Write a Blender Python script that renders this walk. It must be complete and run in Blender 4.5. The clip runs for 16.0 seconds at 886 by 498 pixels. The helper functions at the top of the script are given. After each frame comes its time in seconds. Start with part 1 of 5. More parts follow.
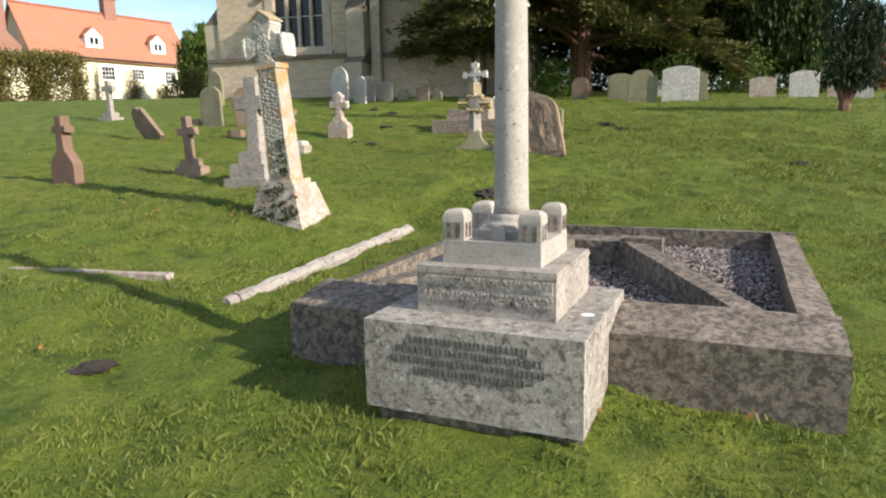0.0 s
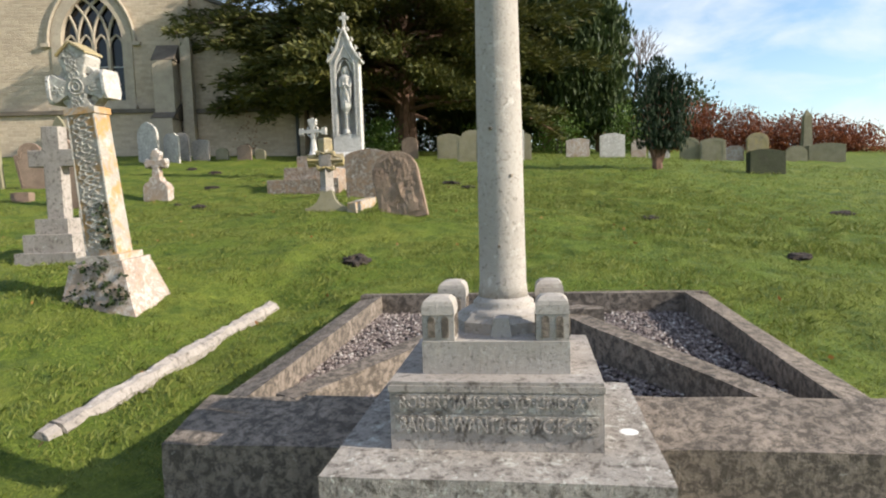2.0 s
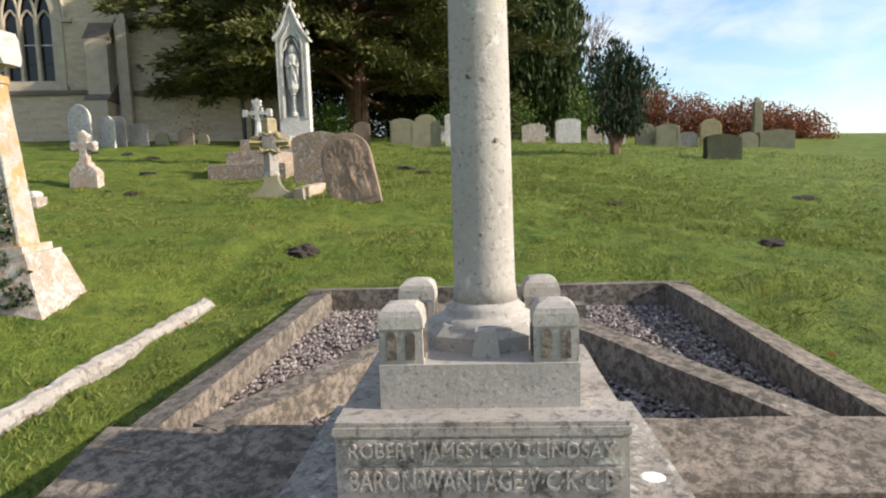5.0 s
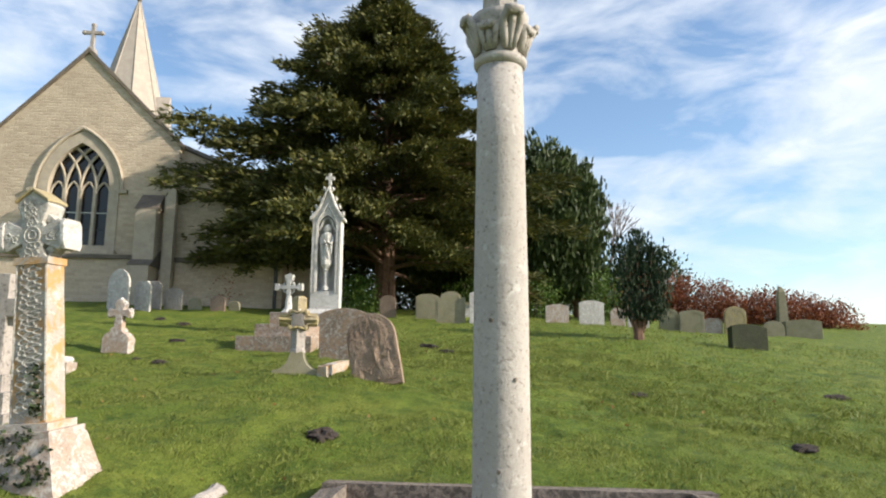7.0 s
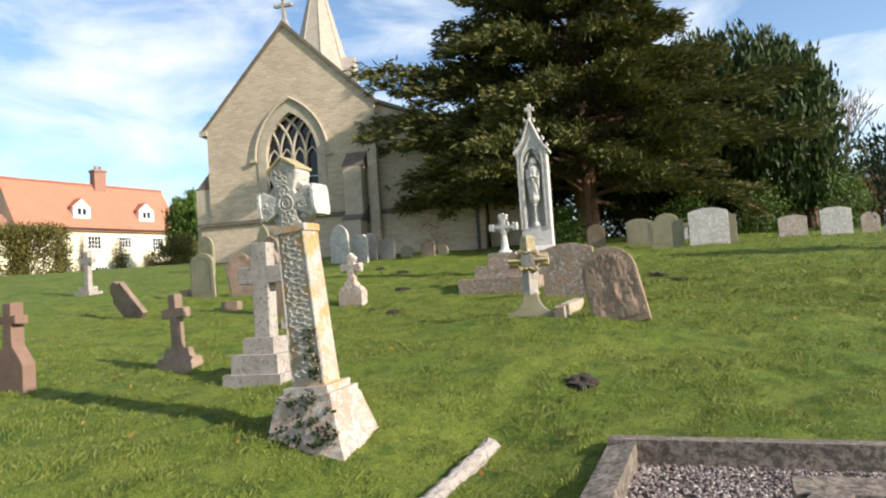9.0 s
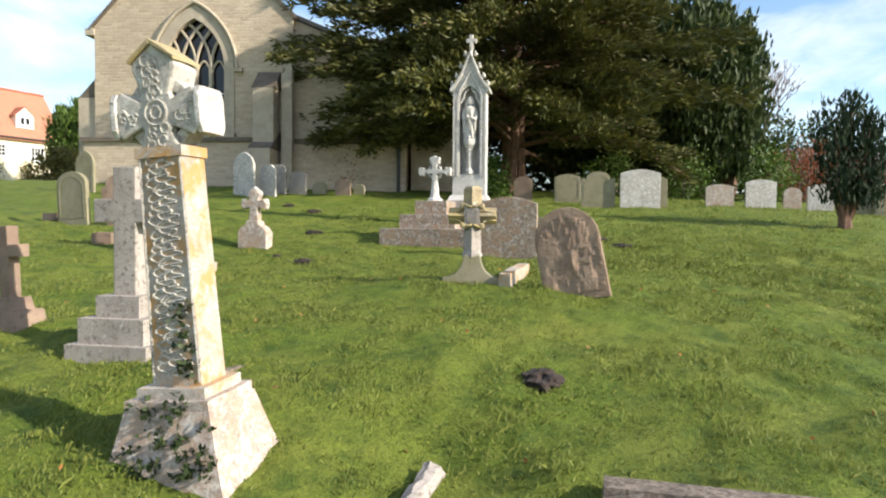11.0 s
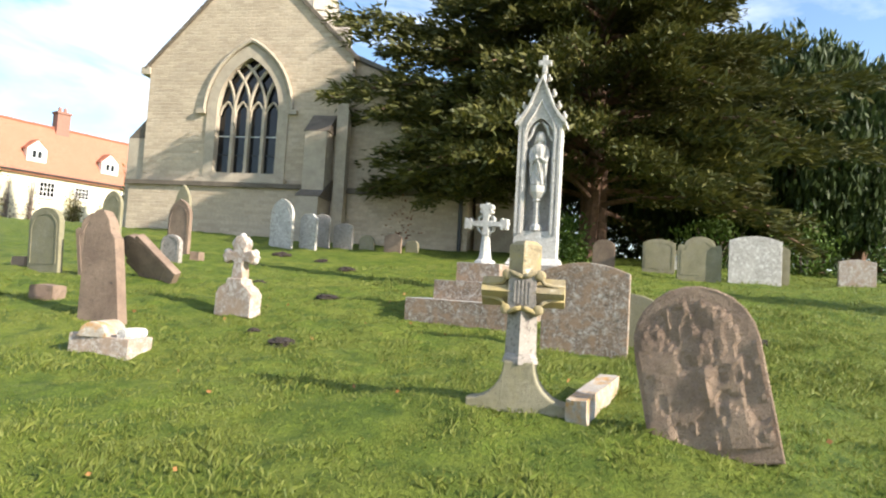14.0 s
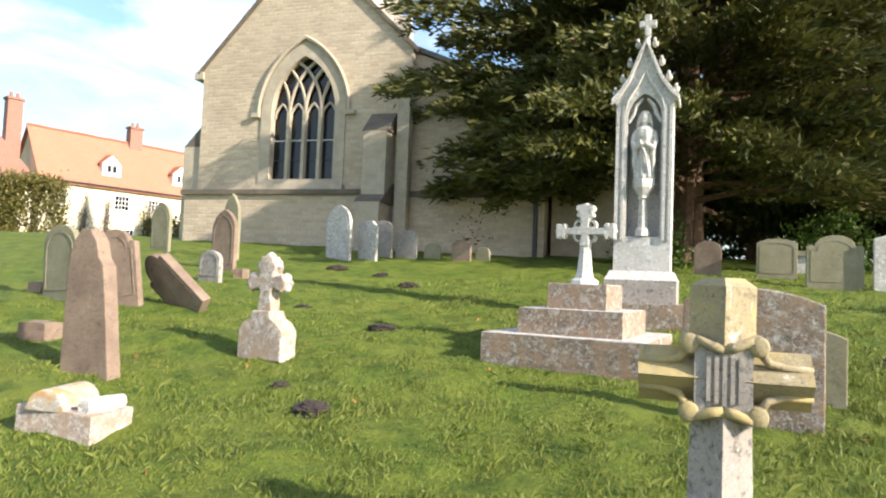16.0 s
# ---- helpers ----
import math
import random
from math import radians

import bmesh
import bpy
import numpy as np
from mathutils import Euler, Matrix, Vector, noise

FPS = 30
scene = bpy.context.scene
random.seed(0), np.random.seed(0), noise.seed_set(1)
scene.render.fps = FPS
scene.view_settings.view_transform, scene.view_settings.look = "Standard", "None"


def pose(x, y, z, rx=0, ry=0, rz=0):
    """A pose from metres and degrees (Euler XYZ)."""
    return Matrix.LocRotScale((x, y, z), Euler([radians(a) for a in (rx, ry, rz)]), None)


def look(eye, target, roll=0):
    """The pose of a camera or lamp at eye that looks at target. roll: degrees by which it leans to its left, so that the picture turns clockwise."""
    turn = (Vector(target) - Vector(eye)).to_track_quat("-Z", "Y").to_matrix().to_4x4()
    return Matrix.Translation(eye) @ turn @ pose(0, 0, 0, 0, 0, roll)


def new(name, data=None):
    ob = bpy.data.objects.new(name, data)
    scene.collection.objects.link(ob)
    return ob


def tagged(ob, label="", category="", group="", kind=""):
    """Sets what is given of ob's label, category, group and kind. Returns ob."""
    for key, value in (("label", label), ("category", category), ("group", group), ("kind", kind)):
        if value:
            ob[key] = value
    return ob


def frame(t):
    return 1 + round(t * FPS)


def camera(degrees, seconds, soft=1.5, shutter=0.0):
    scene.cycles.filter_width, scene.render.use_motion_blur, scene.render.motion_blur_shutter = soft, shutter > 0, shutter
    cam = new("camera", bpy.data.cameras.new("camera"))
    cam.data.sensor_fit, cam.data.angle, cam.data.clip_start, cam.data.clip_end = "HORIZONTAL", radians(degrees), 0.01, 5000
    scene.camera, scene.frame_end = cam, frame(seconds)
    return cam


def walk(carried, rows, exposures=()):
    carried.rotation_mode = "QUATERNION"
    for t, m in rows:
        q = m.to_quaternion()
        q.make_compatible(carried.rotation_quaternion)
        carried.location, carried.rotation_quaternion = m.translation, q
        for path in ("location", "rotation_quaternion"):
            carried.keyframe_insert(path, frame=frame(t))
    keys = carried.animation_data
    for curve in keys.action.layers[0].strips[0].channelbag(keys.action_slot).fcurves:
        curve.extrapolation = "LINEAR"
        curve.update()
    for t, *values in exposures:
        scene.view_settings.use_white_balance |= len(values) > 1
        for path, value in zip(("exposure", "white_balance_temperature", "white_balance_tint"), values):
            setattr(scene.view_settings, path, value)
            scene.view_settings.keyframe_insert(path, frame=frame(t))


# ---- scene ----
cam = camera(68.1, 16.0, soft=2.1)
METRES, EYE, TILT, LEAN, TURN = 10.4, 1.38, 0.0, 0.0, -30.5
ROWS = [
    (0.0, 0.0, 0.0, 0.0, -0.18, -9.56, 1.04),
    (0.5, -0.0193, 0.0244, 0.002, -5.07, -7.4, 2.04),
    (1.0, -0.0348, 0.0468, 0.0049, -10.51, -8.03, 0.68),
    (1.5, -0.0405, 0.0793, 0.0036, -10.61, -3.28, 4.84),
    (2.0, -0.0549, 0.1083, 0.0007, -16.31, -4.79, 1.8),
    (2.5, -0.0586, 0.1302, -0.0008, -19.83, -5.71, 1.62),
    (3.0, -0.0505, 0.1487, -0.0047, -18.43, -7.52, 3.76),
    (5.5, -0.0404, 0.1677, -0.003, -21.77, -4.72, 0.81),
    (6.0, -0.0419, 0.1645, 0.0034, -20.57, -0.46, -0.71),
    (6.5, -0.0417, 0.1615, 0.009, -19.53, 2.72, 0.19),
    (7.0, -0.0449, 0.1547, 0.0148, -18.44, 8.85, -0.57),
    (7.5, -0.0510, 0.1552, 0.0187, -15.52, 10.01, -0.63),
    (8.0, -0.0690, 0.1699, 0.0217, -9.02, 8.48, 0.48),
    (8.5, -0.0849, 0.1883, 0.0193, -6.2, 7.12, 0.82),
    (9.0, -0.0875, 0.2213, 0.0269, -1.57, 3.43, 3.8),
    (9.5, -0.0955, 0.2576, 0.0307, -0.2, 0.6, 3.16),
    (10.0, -0.1032, 0.2946, 0.0393, -6.36, -2.65, 3.22),
    (12.5, -0.0744, 0.5307, 0.0487, -10.71, -0.89, -2.02),
    (13.0, -0.0589, 0.5817, 0.0538, -12.13, 0.52, -1.05),
    (13.5, -0.0332, 0.6347, 0.0573, -4.95, 2.63, -2.29),
    (14.0, -0.0199, 0.6907, 0.0586, -3.16, 3.19, -3.47),
    (14.5, -0.0133, 0.7397, 0.066, -4.92, 3.82, -4.42),
    (15.0, -0.0071, 0.7977, 0.0706, -1.33, 4.99, -5.0),
    (15.5, -0.0138, 0.8468, 0.0741, 3.51, 3.4, -3.39),
    (16.0, -0.0278, 0.8942, 0.0858, 2.83, 3.01, -2.32),
]
walk(cam, [(t, pose(0, 0, EYE, TILT, LEAN, TURN) @ pose(METRES * x, METRES * y, METRES * z, 90 + pitch, roll, yaw)) for t, x, y, z, yaw, pitch, roll in ROWS],
     exposures=[(0.0, 0.95), (7.5, 1.0), (9.0, 1.05), (10.0, 1.13), (12.5, 1.36), (16.0, 1.5)])

# ---- world and light ----
world = bpy.data.worlds.new("sky")
scene.world = world
world.use_nodes = True
wn, wl = world.node_tree.nodes, world.node_tree.links
SUN_DIR = Vector((0.47, -0.88, 0.0)).normalized()
SUN_EL = radians(27)
wn.clear()
w_out = wn.new("ShaderNodeOutputWorld")
w_bg = wn.new("ShaderNodeBackground")
w_sky = wn.new("ShaderNodeTexSky")
w_sky.sky_type = "NISHITA"
w_sky.sun_disc = False
w_sky.sun_elevation = SUN_EL
w_sky.sun_rotation = math.atan2(SUN_DIR.x, SUN_DIR.y)
w_sky.air_density, w_sky.dust_density, w_sky.ozone_density = 1.1, 0.5, 2.6
w_tc = wn.new("ShaderNodeTexCoord")
w_map = wn.new("ShaderNodeMapping")
w_map.inputs["Scale"].default_value = (1.5, 1.5, 4.0)
w_map.inputs["Rotation"].default_value = (0.1, 0.25, 0.4)
w_n = wn.new("ShaderNodeTexNoise")
w_n.inputs["Scale"].default_value = 3.4
w_n.inputs["Detail"].default_value = 7.0
w_n.inputs["Roughness"].default_value = 0.55
w_n.inputs["Distortion"].default_value = 0.35
w_r = wn.new("ShaderNodeValToRGB")
w_r.color_ramp.elements[0].position, w_r.color_ramp.elements[1].position = 0.42, 0.71
w_r.color_ramp.elements[0].color, w_r.color_ramp.elements[1].color = (0.0, 0.0, 0.0, 1), (0.9, 0.9, 0.9, 1)
w_mix = wn.new("ShaderNodeMixRGB")
w_mix.inputs["Color2"].default_value = (5.0, 5.25, 5.6, 1)
wl.new(w_tc.outputs["Generated"], w_map.inputs["Vector"])
wl.new(w_map.outputs["Vector"], w_n.inputs["Vector"])
wl.new(w_n.outputs["Fac"], w_r.inputs["Fac"])
wl.new(w_r.outputs["Color"], w_mix.inputs["Fac"])
wl.new(w_sky.outputs["Color"], w_mix.inputs["Color1"])
wl.new(w_mix.outputs["Color"], w_bg.inputs["Color"])
wl.new(w_bg.outputs["Background"], w_out.inputs["Surface"])
w_bg.inputs["Strength"].default_value = 0.106
sun = new("sun", bpy.data.lights.new("sun", "SUN"))
sun.data.energy, sun.data.angle, sun.data.color = 3.8, radians(0.8), (1.0, 0.91, 0.78)
sun_from = Vector((SUN_DIR.x * math.cos(SUN_EL), SUN_DIR.y * math.cos(SUN_EL), math.sin(SUN_EL)))
sun.matrix_world = look(sun_from * 60, (0, 0, 0))


# ---- ground shape ----
BUMPS = ((2.6, 2.1, 0.13, 1.2), (1.7, 5.0, -0.09, 1.2), (6.8, 9.4, 0.2, 1.4), (5.2, 7.4, -0.1, 1.0),
         (2.5, 6.35, -0.18, 0.6), (3.6, 7.05, -0.20, 0.55), (4.6, 14.0, -0.1, 1.5), (18.5, 10.5, 0.30, 5.0))


def G(x, y):
    """Height of the churchyard's turf: a slope up to the church that levels out behind it."""
    u = 0.5 * x + 0.86 * y
    a, b, k = 0.125 * (u - 3.9), 3.6 + 0.029 * (u - 31), 0.15
    m = min(a, b)
    z = m - k * math.log(math.exp(max(-200, -(a - m) / k)) + math.exp(max(-200, -(b - m) / k)))
    for bx, by, h, r in BUMPS:
        z += h * math.exp(-((x - bx) ** 2 + (y - by) ** 2) / (2 * r * r))
    d = math.hypot(x, y)
    if d > 110:
        z -= 0.03 * (d - 110)
    return max(z, -9.0)


def turf_relief(x, y):
    """Small unevenness of the turf: hummocks, hoof-sized dips and tufts."""
    z = 0.05 * noise.noise((x * 0.9, y * 0.9, 0))
    if math.hypot(x - 5, y - 8) < 40:
        t = noise.noise((x * 4.6, y * 4.6, 11))
        z += 0.04 * noise.noise((x * 2.7, y * 2.7, 5)) + 0.045 * max(0.0, t) ** 1.3 + 0.015 * noise.noise((x * 9, y * 9, 2))
    return z


# ---- materials ----
def material(name):
    m = bpy.data.materials.new(name)
    m.use_nodes = True
    return m, m.node_tree.nodes, m.node_tree.links, m.node_tree.nodes["Principled BSDF"]


def noise_node(n, l, co, scale, detail=6.0, rough=0.6, dist=0.0):
    t = n.new("ShaderNodeTexNoise")
    t.inputs["Scale"].default_value, t.inputs["Detail"].default_value = scale, detail
    t.inputs["Roughness"].default_value, t.inputs["Distortion"].default_value = rough, dist
    l.new(co, t.inputs["Vector"])
    return t.outputs["Fac"]


def ramp(n, l, fac, stops):
    r = n.new("ShaderNodeValToRGB")
    while len(r.color_ramp.elements) < len(stops):
        r.color_ramp.elements.new(0.5)
    for e, (p, c) in zip(r.color_ramp.elements, stops):
        e.position = p
        e.color = (*c, 1) if len(c) == 3 else c
    l.new(fac, r.inputs["Fac"])
    return r.outputs["Color"]


def mix(n, l, fac, a, b, kind="MIX"):
    m = n.new("ShaderNodeMixRGB")
    m.blend_type = kind
    for key, v in (("Fac", fac), ("Color1", a), ("Color2", b)):
        if isinstance(v, (int, float)):
            m.inputs[key].default_value = v
        elif isinstance(v, tuple):
            m.inputs[key].default_value = (*v, 1)
        else:
            l.new(v, m.inputs[key])
    return m.outputs["Color"]


def bump(n, l, height, strength, dist, bsdf, under=None):
    b = n.new("ShaderNodeBump")
    b.inputs["Strength"].default_value, b.inputs["Distance"].default_value = strength, dist
    l.new(height, b.inputs["Height"])
    if under is not None:
        l.new(under, b.inputs["Normal"])
    l.new(b.outputs["Normal"], bsdf.inputs["Normal"])
    return b.outputs["Normal"]


def place(n, kind="Object"):
    return n.new("ShaderNodeTexCoord").outputs[kind]


def world_place(n):
    return n.new("ShaderNodeNewGeometry").outputs["Position"]


def stone(name, light, dark, lichen=(0.62, 0.61, 0.55), lichen_at=0.6, spots=(0.085, 0.07, 0.058), spots_at=0.62, moss=None, rough=0.9, relief=0.006):
    """Weathered stone: two tones in broad patches, pale lichen, dark algae specks, sometimes orange or green growth."""
    m, n, l, b = material(name)
    co = world_place(n)
    c = ramp(n, l, noise_node(n, l, co, 3.0, 5), [(0.35, dark), (0.65, light)])
    c = mix(n, l, ramp(n, l, noise_node(n, l, co, 70.0, 3), [(0.3, (0, 0, 0)), (0.7, (0.5, 0.5, 0.5))]), c, dark)
    pale = ramp(n, l, noise_node(n, l, co, 13.0, 9, 0.76, 0.5), [(lichen_at - 0.04, (0, 0, 0)), (lichen_at + 0.05, (0.9, 0.9, 0.9))])
    c = mix(n, l, pale, c, lichen)
    speck = ramp(n, l, noise_node(n, l, co, 20.0, 9, 0.76, 0.4), [(spots_at - 0.07, (0, 0, 0)), (spots_at + 0.05, (0.85, 0.85, 0.85))])
    c = mix(n, l, speck, c, spots)
    pores = ramp(n, l, noise_node(n, l, co, 62.0, 6, 0.72, 0.3), [(0.56, (0, 0, 0)), (0.66, (0.7, 0.7, 0.7))])
    c = mix(n, l, pores, c, tuple(v * 1.3 for v in spots))
    crust = ramp(n, l, noise_node(n, l, co, 34.0, 7, 0.75, 0.6), [(lichen_at - 0.01, (0, 0, 0)), (lichen_at + 0.05, (0.8, 0.8, 0.8))])
    c = mix(n, l, crust, c, lichen)
    if moss:
        growth = ramp(n, l, noise_node(n, l, co, 5.0, 7, 0.7, 0.4), [(0.48, (0, 0, 0)), (0.60, (0.85, 0.85, 0.85))])
        c = mix(n, l, growth, c, moss)
    l.new(c, b.inputs["Base Color"])
    b.inputs["Roughness"].default_value = rough
    b.inputs["Specular IOR Level"].default_value = 0.25
    nb = bump(n, l, noise_node(n, l, co, 16.0, 8, 0.7), 0.7, relief * 2, b)
    bump(n, l, noise_node(n, l, co, 110.0, 4), 0.5, relief * 0.5, b, nb)
    return m


M_GREY = stone("grey_limestone", (0.43, 0.385, 0.345), (0.30, 0.265, 0.235), spots_at=0.59, lichen_at=0.64)
M_BLOCK = stone("stained_limestone", (0.44, 0.395, 0.35), (0.28, 0.25, 0.22), spots_at=0.56, lichen_at=0.60, relief=0.008)
M_COLUMN = stone("smooth_pale_limestone", (0.45, 0.41, 0.37), (0.35, 0.315, 0.28), spots_at=0.66, lichen_at=0.62, lichen=(0.55, 0.52, 0.48), relief=0.004)
M_KERB = stone("stained_kerb_and_niche_shade", (0.35, 0.285, 0.23), (0.19, 0.155, 0.125), spots_at=0.51, spots=(0.065, 0.055, 0.045), lichen_at=0.66, relief=0.008)
M_PALE = stone("white_lichen_stone", (0.54, 0.50, 0.46), (0.38, 0.345, 0.31), spots_at=0.62, lichen_at=0.55, lichen=(0.72, 0.70, 0.66))
M_ORANGE = stone("orange_lichen_stone", (0.48, 0.44, 0.38), (0.33, 0.29, 0.25), spots_at=0.66, moss=(0.46, 0.25, 0.08), lichen_at=0.6)
M_PINK = stone("pinkish_lichen_stone", (0.42, 0.345, 0.295), (0.29, 0.225, 0.185), spots_at=0.63, lichen_at=0.53, lichen=(0.56, 0.51, 0.46), moss=(0.36, 0.26, 0.19))
M_BROWN = stone("brown_sandstone", (0.31, 0.225, 0.165), (0.20, 0.14, 0.105), spots_at=0.62, lichen_at=0.68, lichen=(0.42, 0.33, 0.25))
M_FLAKE = stone("flaking_brown_sandstone", (0.40, 0.29, 0.21), (0.24, 0.165, 0.12), spots_at=0.66, lichen_at=0.66, lichen=(0.46, 0.33, 0.24), relief=0.022)
M_MOSS = stone("dark_mossy_stone", (0.055, 0.062, 0.03), (0.035, 0.04, 0.02), spots_at=0.6, lichen_at=0.74, relief=0.015)
M_RED = stone("red_sandstone", (0.25, 0.155, 0.118), (0.18, 0.11, 0.08), spots_at=0.66, lichen_at=0.7, lichen=(0.38, 0.27, 0.22))
M_GREEN = stone("green_stained_stone", (0.31, 0.28, 0.20), (0.21, 0.19, 0.12), spots_at=0.66, moss=(0.25, 0.225, 0.14), lichen_at=0.68)
M_MOTTLED = stone("mottled_headstone", (0.33, 0.25, 0.19), (0.20, 0.145, 0.105), spots_at=0.57, lichen_at=0.55, lichen=(0.50, 0.46, 0.41), moss=(0.30, 0.20, 0.13))
M_YELLOW = stone("yellow_lichen_stone", (0.44, 0.36, 0.20), (0.27, 0.22, 0.14), spots_at=0.62, moss=(0.40, 0.31, 0.14), lichen_at=0.64)
M_MARBLE = stone("weathered_white_stone", (0.58, 0.555, 0.515), (0.44, 0.415, 0.38), spots_at=0.62, lichen_at=0.58, lichen=(0.74, 0.72, 0.69), relief=0.003)
M_CARVED = stone("carved_cross_stone", (0.50, 0.47, 0.42), (0.36, 0.33, 0.29), spots_at=0.60, lichen_at=0.58, relief=0.006)


def masonry(name, tones, joint, course=0.14, length=0.42):
    """Coursed rubble: long low stones of several tones with pale joints, drawn along the wall's own x and z."""
    m, n, l, b = material(name)
    co = place(n)
    sep = n.new("ShaderNodeSeparateXYZ")
    l.new(co, sep.inputs["Vector"])
    add = n.new("ShaderNodeMath")
    l.new(sep.outputs["X"], add.inputs[0])
    l.new(sep.outputs["Y"], add.inputs[1])
    com = n.new("ShaderNodeCombineXYZ")
    l.new(add.outputs[0], com.inputs["X"])
    l.new(sep.outputs["Z"], com.inputs["Y"])
    warp = n.new("ShaderNodeTexNoise")
    warp.inputs["Scale"].default_value = 1.4
    l.new(com.outputs["Vector"], warp.inputs["Vector"])
    off = n.new("ShaderNodeVectorMath")
    off.operation = "MULTIPLY_ADD"
    off.inputs[1].default_value = (0.10, 0.06, 0)
    l.new(warp.outputs["Color"], off.inputs[0])
    l.new(com.outputs["Vector"], off.inputs[2])
    t = n.new("ShaderNodeTexBrick")
    t.inputs["Scale"].default_value = 1.0
    t.inputs["Brick Width"].default_value, t.inputs["Row Height"].default_value = length, course
    t.inputs["Mortar Size"].default_value, t.inputs["Mortar Smooth"].default_value = 0.014, 0.5
    t.inputs["Color1"].default_value, t.inputs["Color2"].default_value = (0, 0, 0, 1), (1, 1, 1, 1)
    t.inputs["Mortar"].default_value = (0.5, 0.5, 0.5, 1)
    l.new(off.outputs["Vector"], t.inputs["Vector"])
    c = ramp(n, l, t.outputs["Color"], [(0.0, tones[0]), (0.5, tones[1]), (1.0, tones[2])])
    c = mix(n, l, t.outputs["Fac"], c, joint)
    wob = noise_node(n, l, co, 0.45, 5, 0.6)
    c = mix(n, l, ramp(n, l, wob, [(0.35, (0, 0, 0)), (0.7, (0.45, 0.45, 0.45))]), c, tuple(v * 0.55 for v in tones[0]))
    c = mix(n, l, ramp(n, l, noise_node(n, l, co, 9.0, 6), [(0.4, (0, 0, 0)), (0.75, (0.5, 0.5, 0.5))]), c, tuple(v * 0.6 for v in tones[1]))
    l.new(c, b.inputs["Base Color"])
    b.inputs["Roughness"].default_value = 0.93
    inv = n.new("ShaderNodeInvert")
    l.new(t.outputs["Fac"], inv.inputs["Color"])
    nb = bump(n, l, inv.outputs["Color"], 0.6, 0.02, b)
    bump(n, l, noise_node(n, l, co, 14.0, 6, 0.7), 0.5, 0.03, b, nb)
    return m


M_CHURCH = masonry("coursed_rubble_limestone", ((0.48, 0.38, 0.275), (0.56, 0.45, 0.33), (0.63, 0.52, 0.385)), (0.53, 0.44, 0.335), 0.13, 0.36)
M_ASHLAR = stone("dressed_ashlar", (0.50, 0.43, 0.33), (0.38, 0.32, 0.25), spots_at=0.64, lichen_at=0.7, relief=0.006)
M_STRING = stone("dark_string_course", (0.20, 0.165, 0.13), (0.12, 0.10, 0.08), spots_at=0.6, lichen_at=0.75)
M_SPIRE = stone("spire_stone", (0.46, 0.40, 0.33), (0.36, 0.31, 0.26), spots_at=0.68, lichen_at=0.7)


def plain(name, colour, rough=0.8, scale=8.0, vary=0.25, relief=0.003, metal=0.0):
    m, n, l, b = material(name)
    co = place(n)
    c = ramp(n, l, noise_node(n, l, co, scale, 6), [(0.3, tuple(v * (1 - vary) for v in colour)), (0.7, tuple(min(1, v * (1 + vary)) for v in colour))])
    c = mix(n, l, ramp(n, l, noise_node(n, l, co, scale * 0.15, 4), [(0.4, (0, 0, 0)), (0.75, (0.4, 0.4, 0.4))]), c, tuple(v * 0.7 for v in colour))
    l.new(c, b.inputs["Base Color"])
    b.inputs["Roughness"].default_value, b.inputs["Metallic"].default_value = rough, metal
    bump(n, l, noise_node(n, l, co, scale * 6, 4), 0.4, relief, b)
    return m


M_PLASTER = plain("cream_limewash", (0.80, 0.72, 0.52), 0.9, 3.0, 0.06)
M_WHITE = plain("white_gloss_paint", (0.80, 0.79, 0.76), 0.5, 3.0, 0.04)
M_BRICK = plain("red_chimney_brick", (0.30, 0.155, 0.115), 0.9, 9.0, 0.3)
M_LEAD = plain("leaded_dark_roof", (0.16, 0.14, 0.12), 0.7, 4.0, 0.25)
M_BARK = plain("yew_bark", (0.16, 0.09, 0.06), 0.95, 7.0, 0.4, 0.02)
M_TWIG = plain("grey_bare_twigs", (0.16, 0.125, 0.105), 0.95, 5.0, 0.3)
M_SOIL = plain("fresh_dark_soil", (0.035, 0.025, 0.02), 1.0, 18.0, 0.5, 0.02)
M_IRON = plain("black_cast_iron", (0.03, 0.03, 0.03), 0.5, 8.0, 0.2)
M_GILT = plain("gilded_vane", (0.75, 0.52, 0.12), 0.35, 8.0, 0.1, 0.001, 1.0)
M_WATERMARK = plain("bird_lime", (0.78, 0.77, 0.74), 0.8, 12.0, 0.1)
# Dark tone standing in for the relief shade of carved letters.
M_LETTER = plain("shade_dark_lettering", (0.09, 0.078, 0.066), 0.85, 30.0, 0.3)


def roof_tiles():
    m, n, l, b = material("red_clay_roof_tiles")
    co = place(n, "UV")
    t = n.new("ShaderNodeTexBrick")
    t.inputs["Scale"].default_value = 1.0
    t.inputs["Brick Width"].default_value, t.inputs["Row Height"].default_value = 0.17, 0.10
    t.inputs["Mortar Size"].default_value = 0.006
    t.inputs["Color1"].default_value, t.inputs["Color2"].default_value = (0.40, 0.165, 0.10, 1), (0.47, 0.215, 0.135, 1)
    t.inputs["Mortar"].default_value = (0.30, 0.11, 0.06, 1)
    l.new(co, t.inputs["Vector"])
    c = mix(n, l, ramp(n, l, noise_node(n, l, co, 0.5, 6), [(0.35, (0, 0, 0)), (0.75, (0.6, 0.6, 0.6))]), t.outputs["Color"], (0.40, 0.15, 0.09))
    l.new(c, b.inputs["Base Color"])
    b.inputs["Roughness"].default_value = 0.85
    bump(n, l, t.outputs["Fac"], 0.4, -0.02, b)
    return m


M_TILES = roof_tiles()


